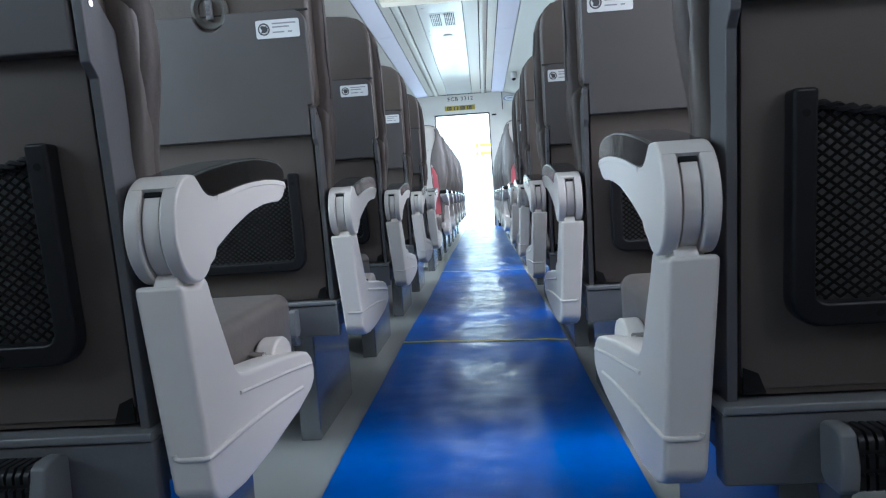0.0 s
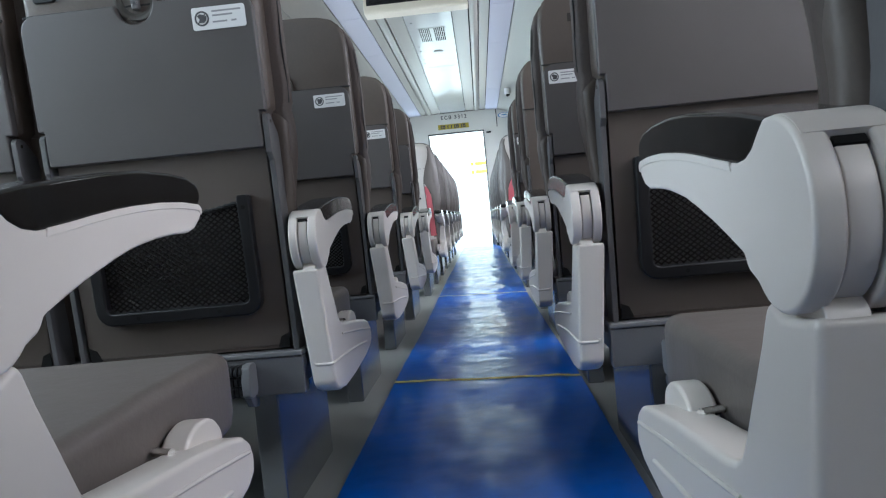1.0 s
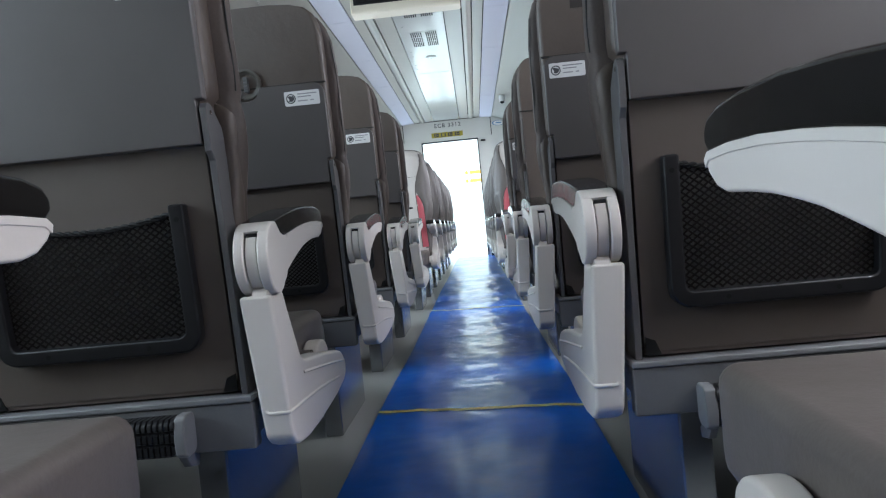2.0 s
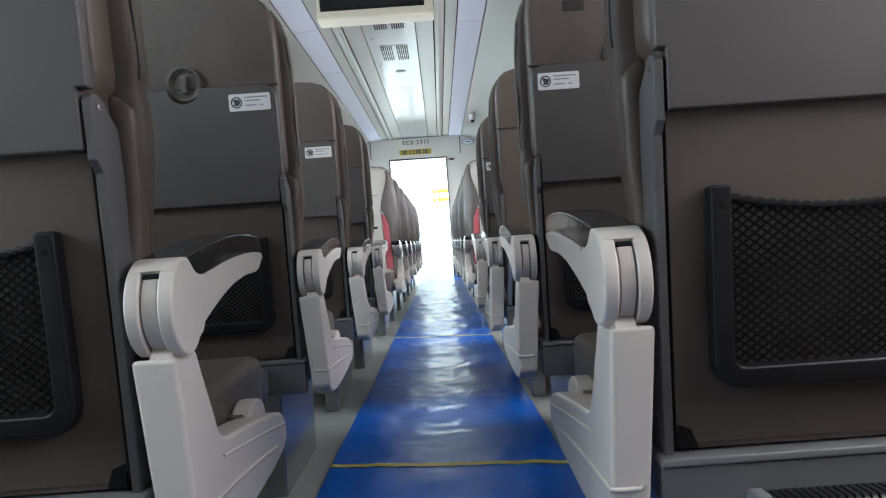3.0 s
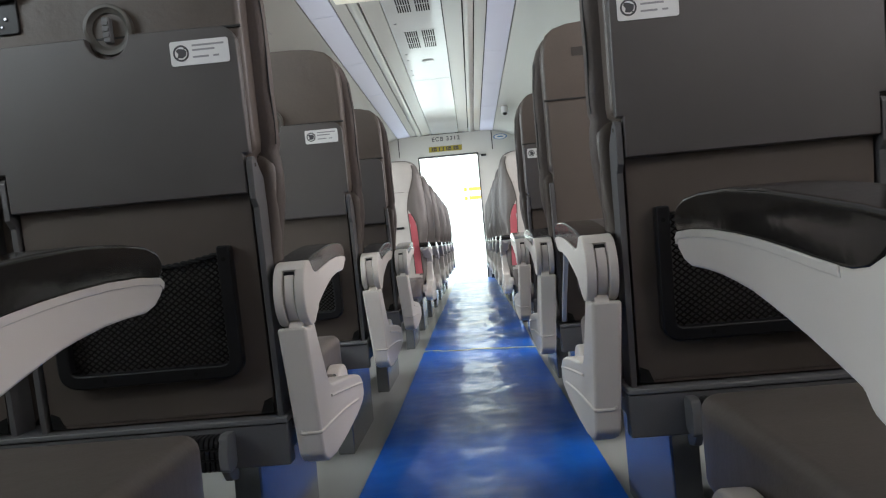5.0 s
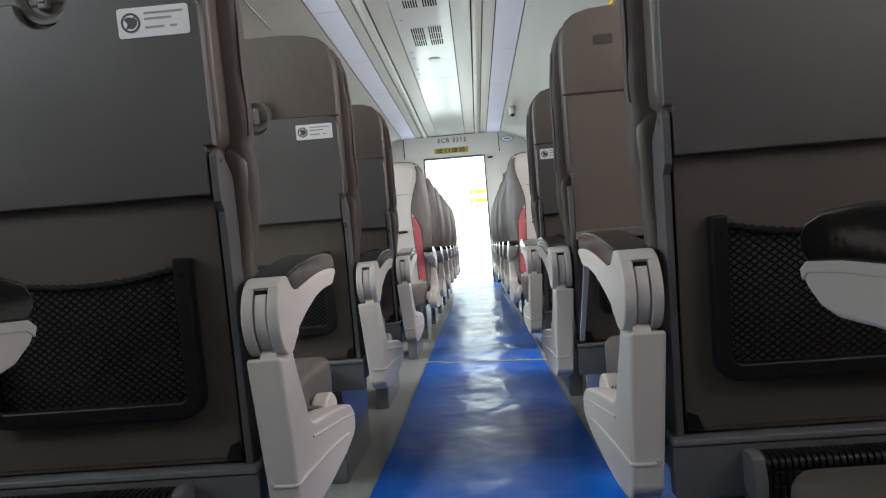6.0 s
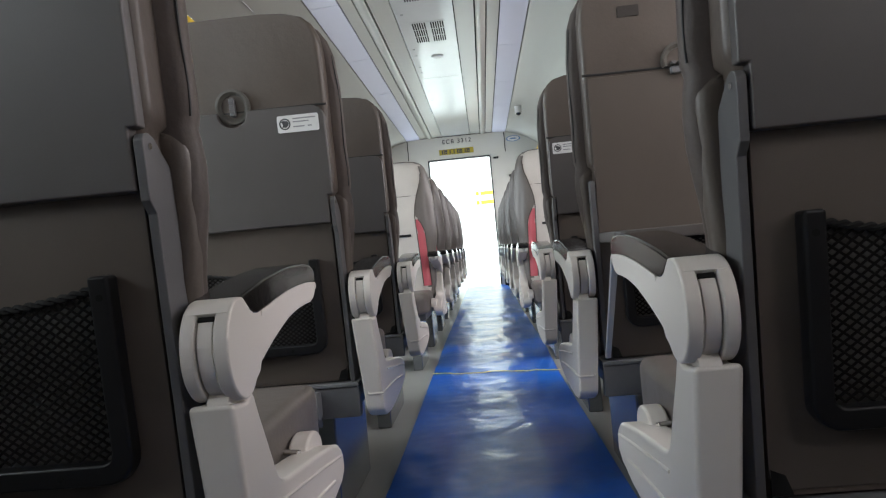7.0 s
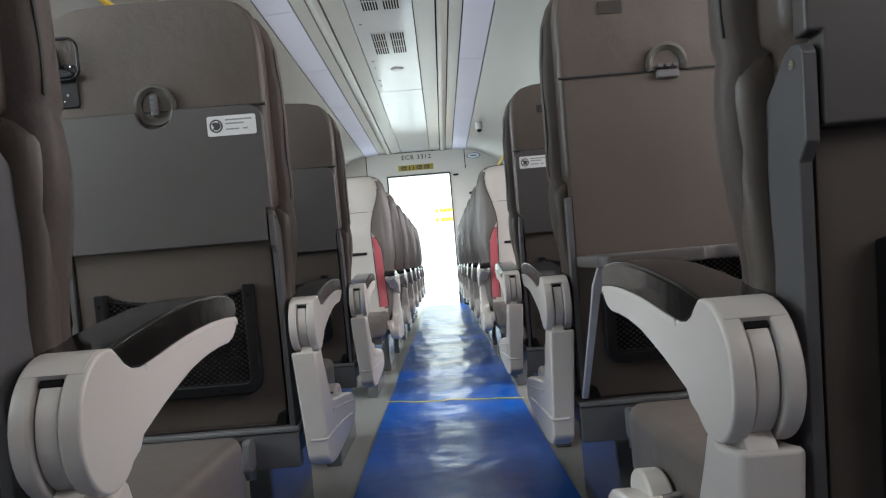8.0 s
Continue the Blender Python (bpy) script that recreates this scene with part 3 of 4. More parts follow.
def build_armrest(s, unit):
    """The aisle end of a seat row: post with foot, hinge drum, arm and pad."""
    post = part("end_post", end_post_mesh(s), SILVER, unit, "silver-grey moulded end post with a foot")
    lean = lambda z: 0.2282 - LEAN * (0.497 - z)
    bm = bmesh.new()
    around = [(s * u, 0.0118, z) for u, z in ((0.2545, 0.3245), (0.2535, 0.3205), (0.25, 0.319), (0.235, 0.319), (0.2265, 0.319))] + [(s * 0.2208, 0.0135, 0.3192), (s * (lean(0.319) + 0.0004), 0.02, 0.3195)]
    add_tube(bm, around + [(s * lean(z), y, z) for y, z in ((0.06, 0.318), (0.12, 0.3155), (0.19, 0.3115), (0.27, 0.305), (0.35, 0.2965))], 0.003, 8)
    part("moulded_ridge", bm, SILVER, post)
    bm = bmesh.new()
    add_tube(bm, [(s * lean(z), y, z) for y, z in ((0.112, 0.357), (0.2, 0.346), (0.3, 0.3335), (0.415, 0.317))], 0.0026, 6)
    part("moulded_ridge", bm, SILVER, post)

    arm = part("armrest", wide(s, ARM_PROFILE, 0.2225, 0.239, 0.003, 3), SILVER, unit, "silver-grey curved fold-up armrest")
    top = [(0.1, 0.5786), (0.1283, 0.5825), (0.1567, 0.587), (0.1898, 0.5915), (0.2228, 0.595), (0.2701, 0.5985), (0.3174, 0.5995), (0.3551, 0.598), (0.3622, 0.5935)]
    part("rim", wide(s, top + [(y - 0.002, z - 0.0062) for y, z in top[::-1]], 0.2215, 0.2235, 0.0007), SILVER, arm)
    part("outer_cheek", wide(s, ARM_PROFILE, 0.2585, 0.2735, 0.003, 3), SILVER, arm)
    part("hinge_drum", wide(s, drum(-0.0045, 0, 348, 29), 0.2408, 0.2568, 0.0012), SILVER, arm)
    part("drum_cover", wide(s, drum(0.0004, 60, 131, 10) + drum(-0.007, 131, 60, 10), 0.2262, 0.2702, 0.0), SILVER, arm)
    part("slot", wide(s, drum(-0.0028, 132, 138.5, 3) + drum(-0.009, 138.5, 132, 3), 0.2406, 0.2569, 0.0), DARK_GAP, arm)
    part("arm_core", wide(s, [(0.05, 0.578), (0.09, 0.574), (0.1945, 0.588), (0.3457, 0.593), (0.3457, 0.577), (0.2701, 0.57), (0.1662, 0.55), (0.1, 0.53), (0.06, 0.52)], 0.2365, 0.2605, 0.0), SILVER, arm)
    part("pad", wide(s, PAD_PROFILE, 0.2232, 0.2785, 0.004, 3), GLOSS_BLACK, arm, "glossy black armrest pad")
    part("neck", wide(s, [(0.0055, 0.486), (0.0075, 0.4945), (0.012, 0.4995), (0.018, 0.503), (0.024, 0.51), (0.05, 0.51), (0.058, 0.5), (0.062, 0.486)], 0.2345, 0.2572, 0.0012), SILVER, post)

    # recline knob beside the foot: a half-round cap and a small pin with a cross head
    bm = wide(s, [(0.319, 0.325)] + [(0.37 + 0.051 * math.cos(radians(a)), 0.334 + 0.035 * math.sin(radians(a))) for a in range(180, -1, -10)] + [(0.421, 0.322)], 0.249, 0.279, 0.005, 3)
    knob = part("recline_knob", bm, SILVER, unit, "silver-grey rounded knob cap")
    bm = bmesh.new()
    add_tube(bm, [(s * 0.262, 0.306, 0.338), (s * 0.262, 0.306, 0.349), (s * 0.262, 0.306, 0.354)], 0.0058, 14)
    part("pin", bm, SILVER, knob)
    bm = bmesh.new()
    add_tube(bm, [(s * 0.2545, 0.304, 0.3565), (s * 0.279, 0.318, 0.3545)], 0.0046, 12)
    part("pin_head", bm, CHROME, knob, "chrome cross head")


def build_seat_row(s, count, ped_u, tray_open=False, facing=False, labelled=True):
    """A row of joined seats beside the aisle; s is -1 for those towards the left wall."""
    unit = new("triple_seat" if count == 3 else "double_seat")
    end = SEAT_U0 + count * SEAT_W
    for i in range(count):
        uc = SEAT_U0 + SEAT_W * (i + 0.5)
        build_backrest(s, uc, unit, facing, tray_open and i == 0, labelled or i > 0)
        # cushion
        bm = bmesh.new()
        rings = []
        for y, zt, w in ((0.1, 0.37, 0.19), (0.11, 0.4, 0.2), (0.2, 0.408, 0.204), (0.38, 0.413, 0.206), (0.5, 0.413, 0.2055), (0.548, 0.411, 0.201), (0.578, 0.405, 0.192), (0.596, 0.394, 0.178), (0.605, 0.377, 0.162), (0.608, 0.345, 0.15)):
            zb = 0.3 if y < 0.55 else 0.305
            rings.append([(s * (uc + a), y, b) for a, b in rounded(0, (zt + zb) / 2, w, (zt - zb) / 2, min(0.02, (zt - zb) / 2.2), 4)])
        loft(bm, rings)
        part("seat_cushion", bm, CUSHION, unit, "taupe leather seat cushion", 60)
        # footrest, folded up
        bm = bmesh.new()
        rings = []
        n = 36
        for k in range(n):
            u = uc - 0.111 + 0.286 * k / (n - 1)
            for uu, d in ((u - 0.0036, 0.004), (u - 0.0026, 0.0), (u + 0.0026, 0.0), (u + 0.0036, 0.004)):
                face = [(-0.033 + max(d, e), z) for z, e in ((0.283, 0.0), (0.295, 0.0), (0.2965, 0.004), (0.3, 0.004), (0.3015, 0.0), (0.312, 0.0), (0.3135, 0.004), (0.317, 0.004), (0.3185, 0.0), (0.326, 0.0))]
                rings.append([(s * uu, y, z) for y, z in [(-0.027 + d, 0.279 + d)] + face + [(-0.027 + d, 0.333 - d), (0.0, 0.333 - d), (0.006, 0.327), (0.006, 0.285), (0.0, 0.279 + d)]])
        loft(bm, rings)
        rest = part("footrest", bm, BLACK, unit, "ribbed black footrest folded up")
        for uu in (uc - 0.129, uc + 0.178):
            ring = [(-0.034, 0.282), (-0.036, 0.305), (-0.03, 0.332), (-0.02, 0.336), (0.0, 0.336), (0.008, 0.33), (0.008, 0.285), (0.0, 0.277), (-0.026, 0.276)]
            part("end_cap", wide(s, ring, uu, uu + 0.016, 0.003), LIP, rest, "grey end cap")
        for uu in (uc - 0.12, uc + 0.17):
            part("bracket", wide(s, [(-0.02, 0.28), (0.008, 0.28), (0.035, 0.262), (0.03, 0.248), (0.0, 0.255)], uu, uu + 0.012, 0.002), ARM, rest)
        # armrest between two seats
        if i:
            ub = SEAT_U0 + SEAT_W * i
            prof = [(0.06, 0.575), (0.1, 0.605), (0.2, 0.612), (0.36, 0.612), (0.385, 0.6), (0.375, 0.585), (0.2, 0.578), (0.1, 0.55), (0.06, 0.54)]
            mid = part("middle_armrest", wide(s, prof, ub - 0.018, ub + 0.018, 0.006), SILVER, unit)
            part("pad", wide(s, [(0.09, 0.607), (0.2, 0.614), (0.36, 0.614), (0.386, 0.602), (0.38, 0.618), (0.2, 0.626), (0.1, 0.62)], ub - 0.021, ub + 0.021, 0.004), GLOSS_BLACK, mid)
    build_armrest(s, unit)
    bm = box(s * 0.2745, s * end, 0.012, 0.04, 0.27, 0.339, 0.003)
    beam = part("beam", bm, BEAM, unit, "dark grey painted cross beam")
    part("beam_lip", box(s * 0.2745, s * end, 0.009, 0.1, 0.3395, 0.3485, 0.002), LIP, beam, "mid-grey rolled top edge")
    part("seat_frame", box(s * 0.3, s * (end - 0.02), 0.041, 0.54, 0.266, 0.299, 0.004), BEAM, unit)
    for u in (ped_u, end - 0.16):
        part("pedestal", box(s * u, s * (u + 0.05), 0.105, 0.5, 0.0, 0.265, 0.004), STEEL, unit, "satin grey metal pedestal")
    return unit


# ---- the coach: floor, walls, ceiling ----
T = 0.07
VEST = Y1 + 1.45                 # far end of the vestibule
DOOR_X0, DOOR_X1, DOOR_H = -0.705, 0.255, 2.02
WIN_Z0, WIN_Z1, WIN_W = 0.82, 1.62, 1.12
WIN_Y = [-0.32 + 1.75 * i for i in range(8)]
SIDE_DOOR = (Y1 + 0.3, Y1 + 1.2, 2.0)

structure("floor", box(XL - T, XR + T, Y0 - T, VEST + T, -0.08, 0.0), FLOOR, "grey speckled vinyl coach floor with a soft sheen", "floor")
structure("ground", box(-60, 60, -60, 80, -1.3, -1.2), GROUND, "pale concrete ground outside the coach", "ground")

for name, x, d in (("wall_left", XL, -1), ("wall_right", XR, 1)):
    bm = bmesh.new()
    a, b = x, x + d * T
    add_box(bm, a, b, Y0 - T, VEST + T, 2.06, 2.6)
    add_box(bm, a, b, Y0 - T, Y1, 0.0, WIN_Z0)
    add_box(bm, a, b, Y0 - T, Y1, WIN_Z1, 2.06)
    edge = Y0 - T
    for y in WIN_Y:
        add_box(bm, a, b, edge, y - WIN_W / 2, WIN_Z0, WIN_Z1)
        edge = y + WIN_W / 2
    add_box(bm, a, b, edge, Y1, WIN_Z0, WIN_Z1)
    add_box(bm, a, b, Y1, SIDE_DOOR[0], 0.0, 2.06)
    add_box(bm, a, b, SIDE_DOOR[1], VEST + T, 0.0, 2.06)
    add_box(bm, a, b, SIDE_DOOR[0], SIDE_DOOR[1], 2.0, 2.06)
    structure(name, bm, WALL, "off-white moulded coach side wall with windows", "wall")
    for i, y in enumerate(WIN_Y):
        win = tagged(new("window_%s_%d" % (name[5:], i + 1)), "wide coach window with a dark rubber frame", "window", kind="structure")
        ring_o = rounded(y, (WIN_Z0 + WIN_Z1) / 2, WIN_W / 2 + 0.03, (WIN_Z1 - WIN_Z0) / 2 + 0.03, 0.08, 5)
        ring_i = rounded(y, (WIN_Z0 + WIN_Z1) / 2, WIN_W / 2 - 0.012, (WIN_Z1 - WIN_Z0) / 2 - 0.012, 0.06, 5)
        bm = bmesh.new()
        x0, x1 = x - d * 0.004, x - d * 0.02
        v = [[bm.verts.new((xx, p[0], p[1])) for p in r] for xx in (x0, x1) for r in (ring_o, ring_i)]
        k = len(ring_o)
        for j in range(k):
            n = (j + 1) % k
            for p, q in ((0, 1), (1, 3), (3, 2), (2, 0)):
                bm.faces.new((v[p][j], v[p][n], v[q][n], v[q][j]))
        part("window_frame", bm, RUBBER, win)
        pane = part("pane", box(x + d * 0.03, x + d * 0.036, y - WIN_W / 2, y + WIN_W / 2, WIN_Z0, WIN_Z1), GLASS, win)
        pane.visible_shadow = False

# end walls
bm = bmesh.new()
add_box(bm, XL, DOOR_X0, Y1, Y1 + T, 0.0, 2.6)
add_box(bm, DOOR_X1, XR, Y1, Y1 + T, 0.0, 2.6)
add_box(bm, DOOR_X0, DOOR_X1, Y1, Y1 + T, DOOR_H, 2.6)
structure("wall_end", bm, END_WALL, "off-white end wall with an open doorway", "wall")
structure("wall_behind", box(XL, XR, Y0 - T, Y0, 0.0, 2.6), WALL, "plain off-white end wall", "wall")
structure("wall_vestibule", box(XL, XR, VEST, VEST + T, 0.0, 2.6), WALL, "white vestibule end wall in bright daylight", "wall")
bm = bmesh.new()
add_box(bm, DOOR_X0 - 0.006, DOOR_X0 + 0.012, Y1 - 0.006, Y1 + T + 0.006, 0.0, DOOR_H)
add_box(bm, DOOR_X1 - 0.012, DOOR_X1 + 0.006, Y1 - 0.006, Y1 + T + 0.006, 0.0, DOOR_H)
add_box(bm, DOOR_X0 + 0.012, DOOR_X1 - 0.012, Y1 - 0.006, Y1 + T + 0.006, DOOR_H - 0.014, DOOR_H + 0.004)
structure("door_frame", bm, RUBBER, "thin dark rubber edging round the doorway", "door frame")
# header panel over the doorway
bm = bmesh.new()
hx0, hx1, hz0, hz1 = -1.0, 0.488, 2.052, 2.362
add_box(bm, hx0, hx1, Y1 - 0.012, Y1 - 0.003, hz0, hz1, 0)
for a in ((hx0 - 0.013, hx0, hz0, hz1 + 0.01), (hx1, hx1 + 0.013, hz0, hz1 + 0.01), (hx0, hx1, hz1, hz1 + 0.01)):
    add_box(bm, a[0], a[1], Y1 - 0.006, Y1 - 0.002, a[2], a[3], 1)
structure("header_panel", bm, [END_WALL, DARK_GAP], "pale panel over the doorway with dark joints", "panel")

# ceiling: stepped profile along the coach
yc0, yc1 = Y0 - T, VEST + T
bm = bmesh.new()


def strip(bm, pts, mat=0, up=0.03):
    """A bent sheet along the coach through (offset from the middle, z), mirrored to both sides."""
    for m in (-1, 1):
        lo = [(CX + m * x, z) for x, z in pts]
        ring = lo + [(x, z + up) for x, z in lo[::-1]]
        add_extrusion(bm, [(x, yc0, z) for x, z in ring], [(x, Y1, z) for x, z in ring], mat)


strip(bm, [(0.222, CEIL + 0.005), (0.3, CEIL), (0.364, CEIL - 0.004)])
strip(bm, [(0.376, CEIL - 0.01), (0.4, CEIL - 0.02), (0.425, CEIL - 0.016), (0.452, CEIL - 0.004)])
strip(bm, [(0.462, CEIL), (0.551, CEIL - 0.006)])
strip(bm, [(0.772, CEIL - 0.02), (0.94, CEIL - 0.065), (1.12, CEIL - 0.15), (1.3, CEIL - 0.27), (HALF + 0.05, CEIL - 0.43)])
strip(bm, [(0.2, CEIL + 0.06), (0.9, CEIL + 0.06), (HALF, CEIL + 0.05)], 1, 0.05)
add_box(bm, XC - 0.3, XC + 0.3, yc0, yc1, CEIL + 0.06, CEIL + 0.1, 1)
add_box(bm, XL, XR, Y1 + T, yc1, CEIL - 0.05, CEIL + 0.02, 0)
structure("ceiling", bm, [CEILING, DARK_GAP], "pale grey coach ceiling in long moulded strips", "ceiling")
structure("roof", box(XL - T, XR + T, yc0, yc1, 2.6, 2.66), WALL, "closed coach roof", "roof")

# glossy middle panels with air grilles
PANEL_Y = [Y0 + 0.02, 0.0, 2.9, 5.8, 8.95, Y1 - 0.004]
for a, b in zip(PANEL_Y, PANEL_Y[1:]):
    structure("ceiling_panel", box(CX - 0.215, CX + 0.215, a, b - 0.006, CEIL, CEIL + 0.02, 0.002), GLOSS_WHITE, "glossy white middle ceiling panel", "ceiling panel")


def build_grille(y0):
    """A pair of slotted air grilles set into the middle panel."""
    unit = new("air_grille")
    for x0 in (-0.131, 0.009):
        bm = bmesh.new()
        add_box(bm, x0, x0 + 0.116, y0, y0 + 0.52, CEIL - 0.004, CEIL - 0.001, 0)
        for r in range(3):
            for c in range(6):
                xa = x0 + 0.006 + c * 0.018
                ya = y0 + 0.015 + r * 0.17
                add_box(bm, xa, xa + 0.0105, ya, ya + 0.15, CEIL - 0.0052, CEIL - 0.0038, 1)
        ob = part("grille", bm, [GLOSS_WHITE, DARK_GAP], unit)
        ob.location.x = CX + 0.012
    return tagged(unit, "white ceiling air grille with rows of dark slots", "air vent", "ceiling grilles")


first = build_grille(7.2)
for dy in (-0.97, -5.8, -4.83):
    copy_thing(first, pose(0, dy, 0))

# smoke detector and small screws in the middle panel
bm = bmesh.new()
loft(bm, [[(CX + 0.02 + r * math.cos(a), 8.17 + r * math.sin(a), z) for a in np.linspace(0, 2 * math.pi, 25)[:-1]]
          for r, z in ((0.055, CEIL - 0.0005), (0.055, CEIL - 0.004), (0.048, CEIL - 0.009), (0.02, CEIL - 0.012))])
tagged(part("smoke_detector", bm, GLOSS_WHITE), "small round white smoke detector on the ceiling panel", "smoke detector")
for y in (7.0, 7.9, 8.1, 8.5, 8.7, 9.5, 10.0):
    bm = bmesh.new()
    loft(bm, [[(CX - 0.165 + r * math.cos(a), y + r * math.sin(a), z) for a in np.linspace(0, 2 * math.pi, 13)[:-1]]
              for r, z in ((0.011, CEIL - 0.0005), (0.009, CEIL - 0.004))])
    tagged(part("panel_lock", bm, BEAM), "small dark quarter-turn lock in the ceiling panel", "lock", "ceiling panel locks")

# light strips
seams = [Y0 + 0.01, -0.18, 1.18, 2.54, 3.9, 5.26, 6.64, 8.01, 9.38, 10.7, Y1 - 0.004]
for m in (-1, 1):
    for a, b in zip(seams, seams[1:]):
        unit = new("ceiling_light")
        p = [(0.56, CEIL - 0.008), (0.763, CEIL - 0.019)]
        lo = [(CX + m * x, z) for x, z in p]
        ring = lo + [(x, z + 0.012) for x, z in lo[::-1]]
        part("diffuser", extrusion([(x, a, z) for x, z in ring], [(x, b - 0.006, z) for x, z in ring]), DIFFUSER, unit)
        tagged(unit, "long lilac-white ceiling light strip with plastic diffuser", "ceiling light", "ceiling light strips")

# luggage racks
for m in (-1, 1):
    rack = new("luggage_rack")
    ex = XC + m * 1.1
    wx = XC + m * (HALF - 0.002)
    part("shelf", box(ex, wx, Y0 + 0.05, Y1 - 0.05, 1.875, 1.89), GLOSS_WHITE, rack)
    part("edge_trim", box(ex - m * 0.02, ex - m * 0.0005, Y0 + 0.05, Y1 - 0.05, 1.86, 1.885, 0.004), YELLOW, rack, "yellow plastic edge trim")
    bm = bmesh.new()
    for x, z in ((ex + m * 0.01, 1.905), (ex + m * 0.03, 1.93)):
        add_tube(bm, [(x, Y0 + 0.05, z), (x, Y1 - 0.05, z)], 0.006, 8)
    part("rail", bm, CHROME, rack, "slim bright rails")
    for i in range(8):
        y = Y0 + 0.4 + i * 1.8
        ring = [(wx, 1.78), (wx, 1.874), (ex + m * 0.02, 1.874)]
        part("bracket", extrusion([(x, y, z) for x, z in ring], [(x, y + 0.03, z) for x, z in ring]), ARM, rack)
    tagged(rack, "long luggage rack with yellow edge along the wall", "luggage rack", "luggage racks")

# bright joint line in the cove
for m in (1, -1):
    for a, b in ((Y0, 6.55), (7.05, 8.9), (9.2, Y1 - 0.05)):
        bm = bmesh.new()
        z = CEIL - 0.128
        add_tube(bm, [(XC + m * 1.065, a, z), (XC + m * 1.065, b, z)], 0.004, 6)
        structure("trim", bm, GLOSS_WHITE, "thin bright joint trim along the cove", "trim")

# ---- fixtures ----
mon = new("ceiling_monitor")
ring = [(4.95, 1.895), (4.96, 1.882), (5.08, 1.884), (5.12, 1.94), (5.3, CEIL - 0.03), (5.1, CEIL - 0.03), (5.0, 2.27), (4.95, 1.945)]
part("housing", extrusion([(XC - 0.33, y, z) for y, z in ring], [(XC + 0.33, y, z) for y, z in ring], 0.012), CREAM, mon)
part("screen", box(XC - 0.29, XC + 0.26, 4.942, 4.953, 1.948, 2.255, 0.002), SCREEN, mon, "black monitor screen")
part("frame", box(XC - 0.31, XC + 0.28, 4.948, 4.98, 1.935, 2.27, 0.004), BLACK, mon)
part("ceiling_mount", box(XC - 0.2, XC + 0.2, 5.1, 5.28, CEIL - 0.05, CEIL + 0.0), CREAM, mon)
tagged(mon, "cream ceiling monitor housing with a black screen", "monitor")

dome = new("dome_camera")
dx, dy, dz = 0.61, 10.6, 2.26
bm = bmesh.new()
loft(bm, [[(dx + r * math.cos(a), dy + r * math.sin(a), dz + z) for a in np.linspace(0, 2 * math.pi, 21)[:-1]]
          for r, z in ((0.042, 0.06), (0.044, -0.012), (0.04, -0.03), (0.024, -0.036))])
part("housing", bm, LABEL, dome)
bm = bmesh.new()
loft(bm, [[(dx + r * math.cos(a), dy - 0.015 + r * math.sin(a), dz + z) for a in np.linspace(0, 2 * math.pi, 17)[:-1]]
          for r, z in ((0.032, -0.028), (0.029, -0.045), (0.018, -0.057), (0.007, -0.06))])
part("lens_dome", bm, SCREEN, dome, "black glossy lens dome")
tagged(dome, "white dome camera with black lens under the cove", "security camera")

# sign over the door
sign = new("pictogram_sign")
sx0, sx1, sz0, sz1 = -0.524, 0.01, 2.085, 2.17
part("plate", box(sx0, sx1, Y1 - 0.017, Y1 - 0.0125, sz0, sz1, 0.001), SIGN_YELLOW, sign)
for i in range(4):
    cx = sx0 + 0.085 + i * 0.117
    bm = box(cx - 0.04, cx + 0.04, Y1 - 0.0185, Y1 - 0.0172, sz0 + 0.012, sz1 - 0.012)
    part("pictogram", bm, INK, sign)
    shapes = ((0.006, 0.03, -0.01, 0.0), (-0.02, -0.008, -0.02, 0.02)) if i != 1 else ((-0.022, 0.022, -0.026, 0.026), (0, 0, 0, 0))
    for k, (a, b, c, d2) in enumerate(shapes):
        if b > a:
            part("figure", box(cx + a, cx + b, Y1 - 0.0195, Y1 - 0.0187, (sz0 + sz1) / 2 + c, (sz0 + sz1) / 2 + d2), SIGN_YELLOW, sign)
tagged(sign, "yellow sign with four dark pictograms over the doorway", "sign")

cu = bpy.data.curves.new("coach_number", "FONT")
cu.body = "ECB 3312"
cu.size = 0.092
cu.extrude = 0.001
cu.offset = 0.0015
cu.space_character = 1.25
cu.align_x = "CENTER"
cu.materials.append(INK)
txt = new("lettering", cu)
txt.matrix_world = pose(-0.24, Y1 - 0.0135, 2.257, 90, 0, 0)
tagged(txt, "dark coach number lettering on the header panel", "lettering")

oval = new("oval_emblem")
for r, d2, mt, nm in ((1.0, 0.004, LOGO_BLUE, "ring"), (0.82, 0.006, LABEL, "face"), (0.5, 0.0075, LOGO_BLUE, "bar")):
    ring = [(0.63 + 0.11 * r * math.cos(a), 2.24 + (0.045 if nm != "bar" else 0.02) * r * math.sin(a)) for a in np.linspace(0, 2 * math.pi, 29)[:-1]]
    part(nm, extrusion([(x, Y1 - 0.001, z) for x, z in ring], [(x, Y1 - d2, z) for x, z in ring]), mt, oval)
tagged(oval, "oval white and blue emblem on the end wall", "emblem")

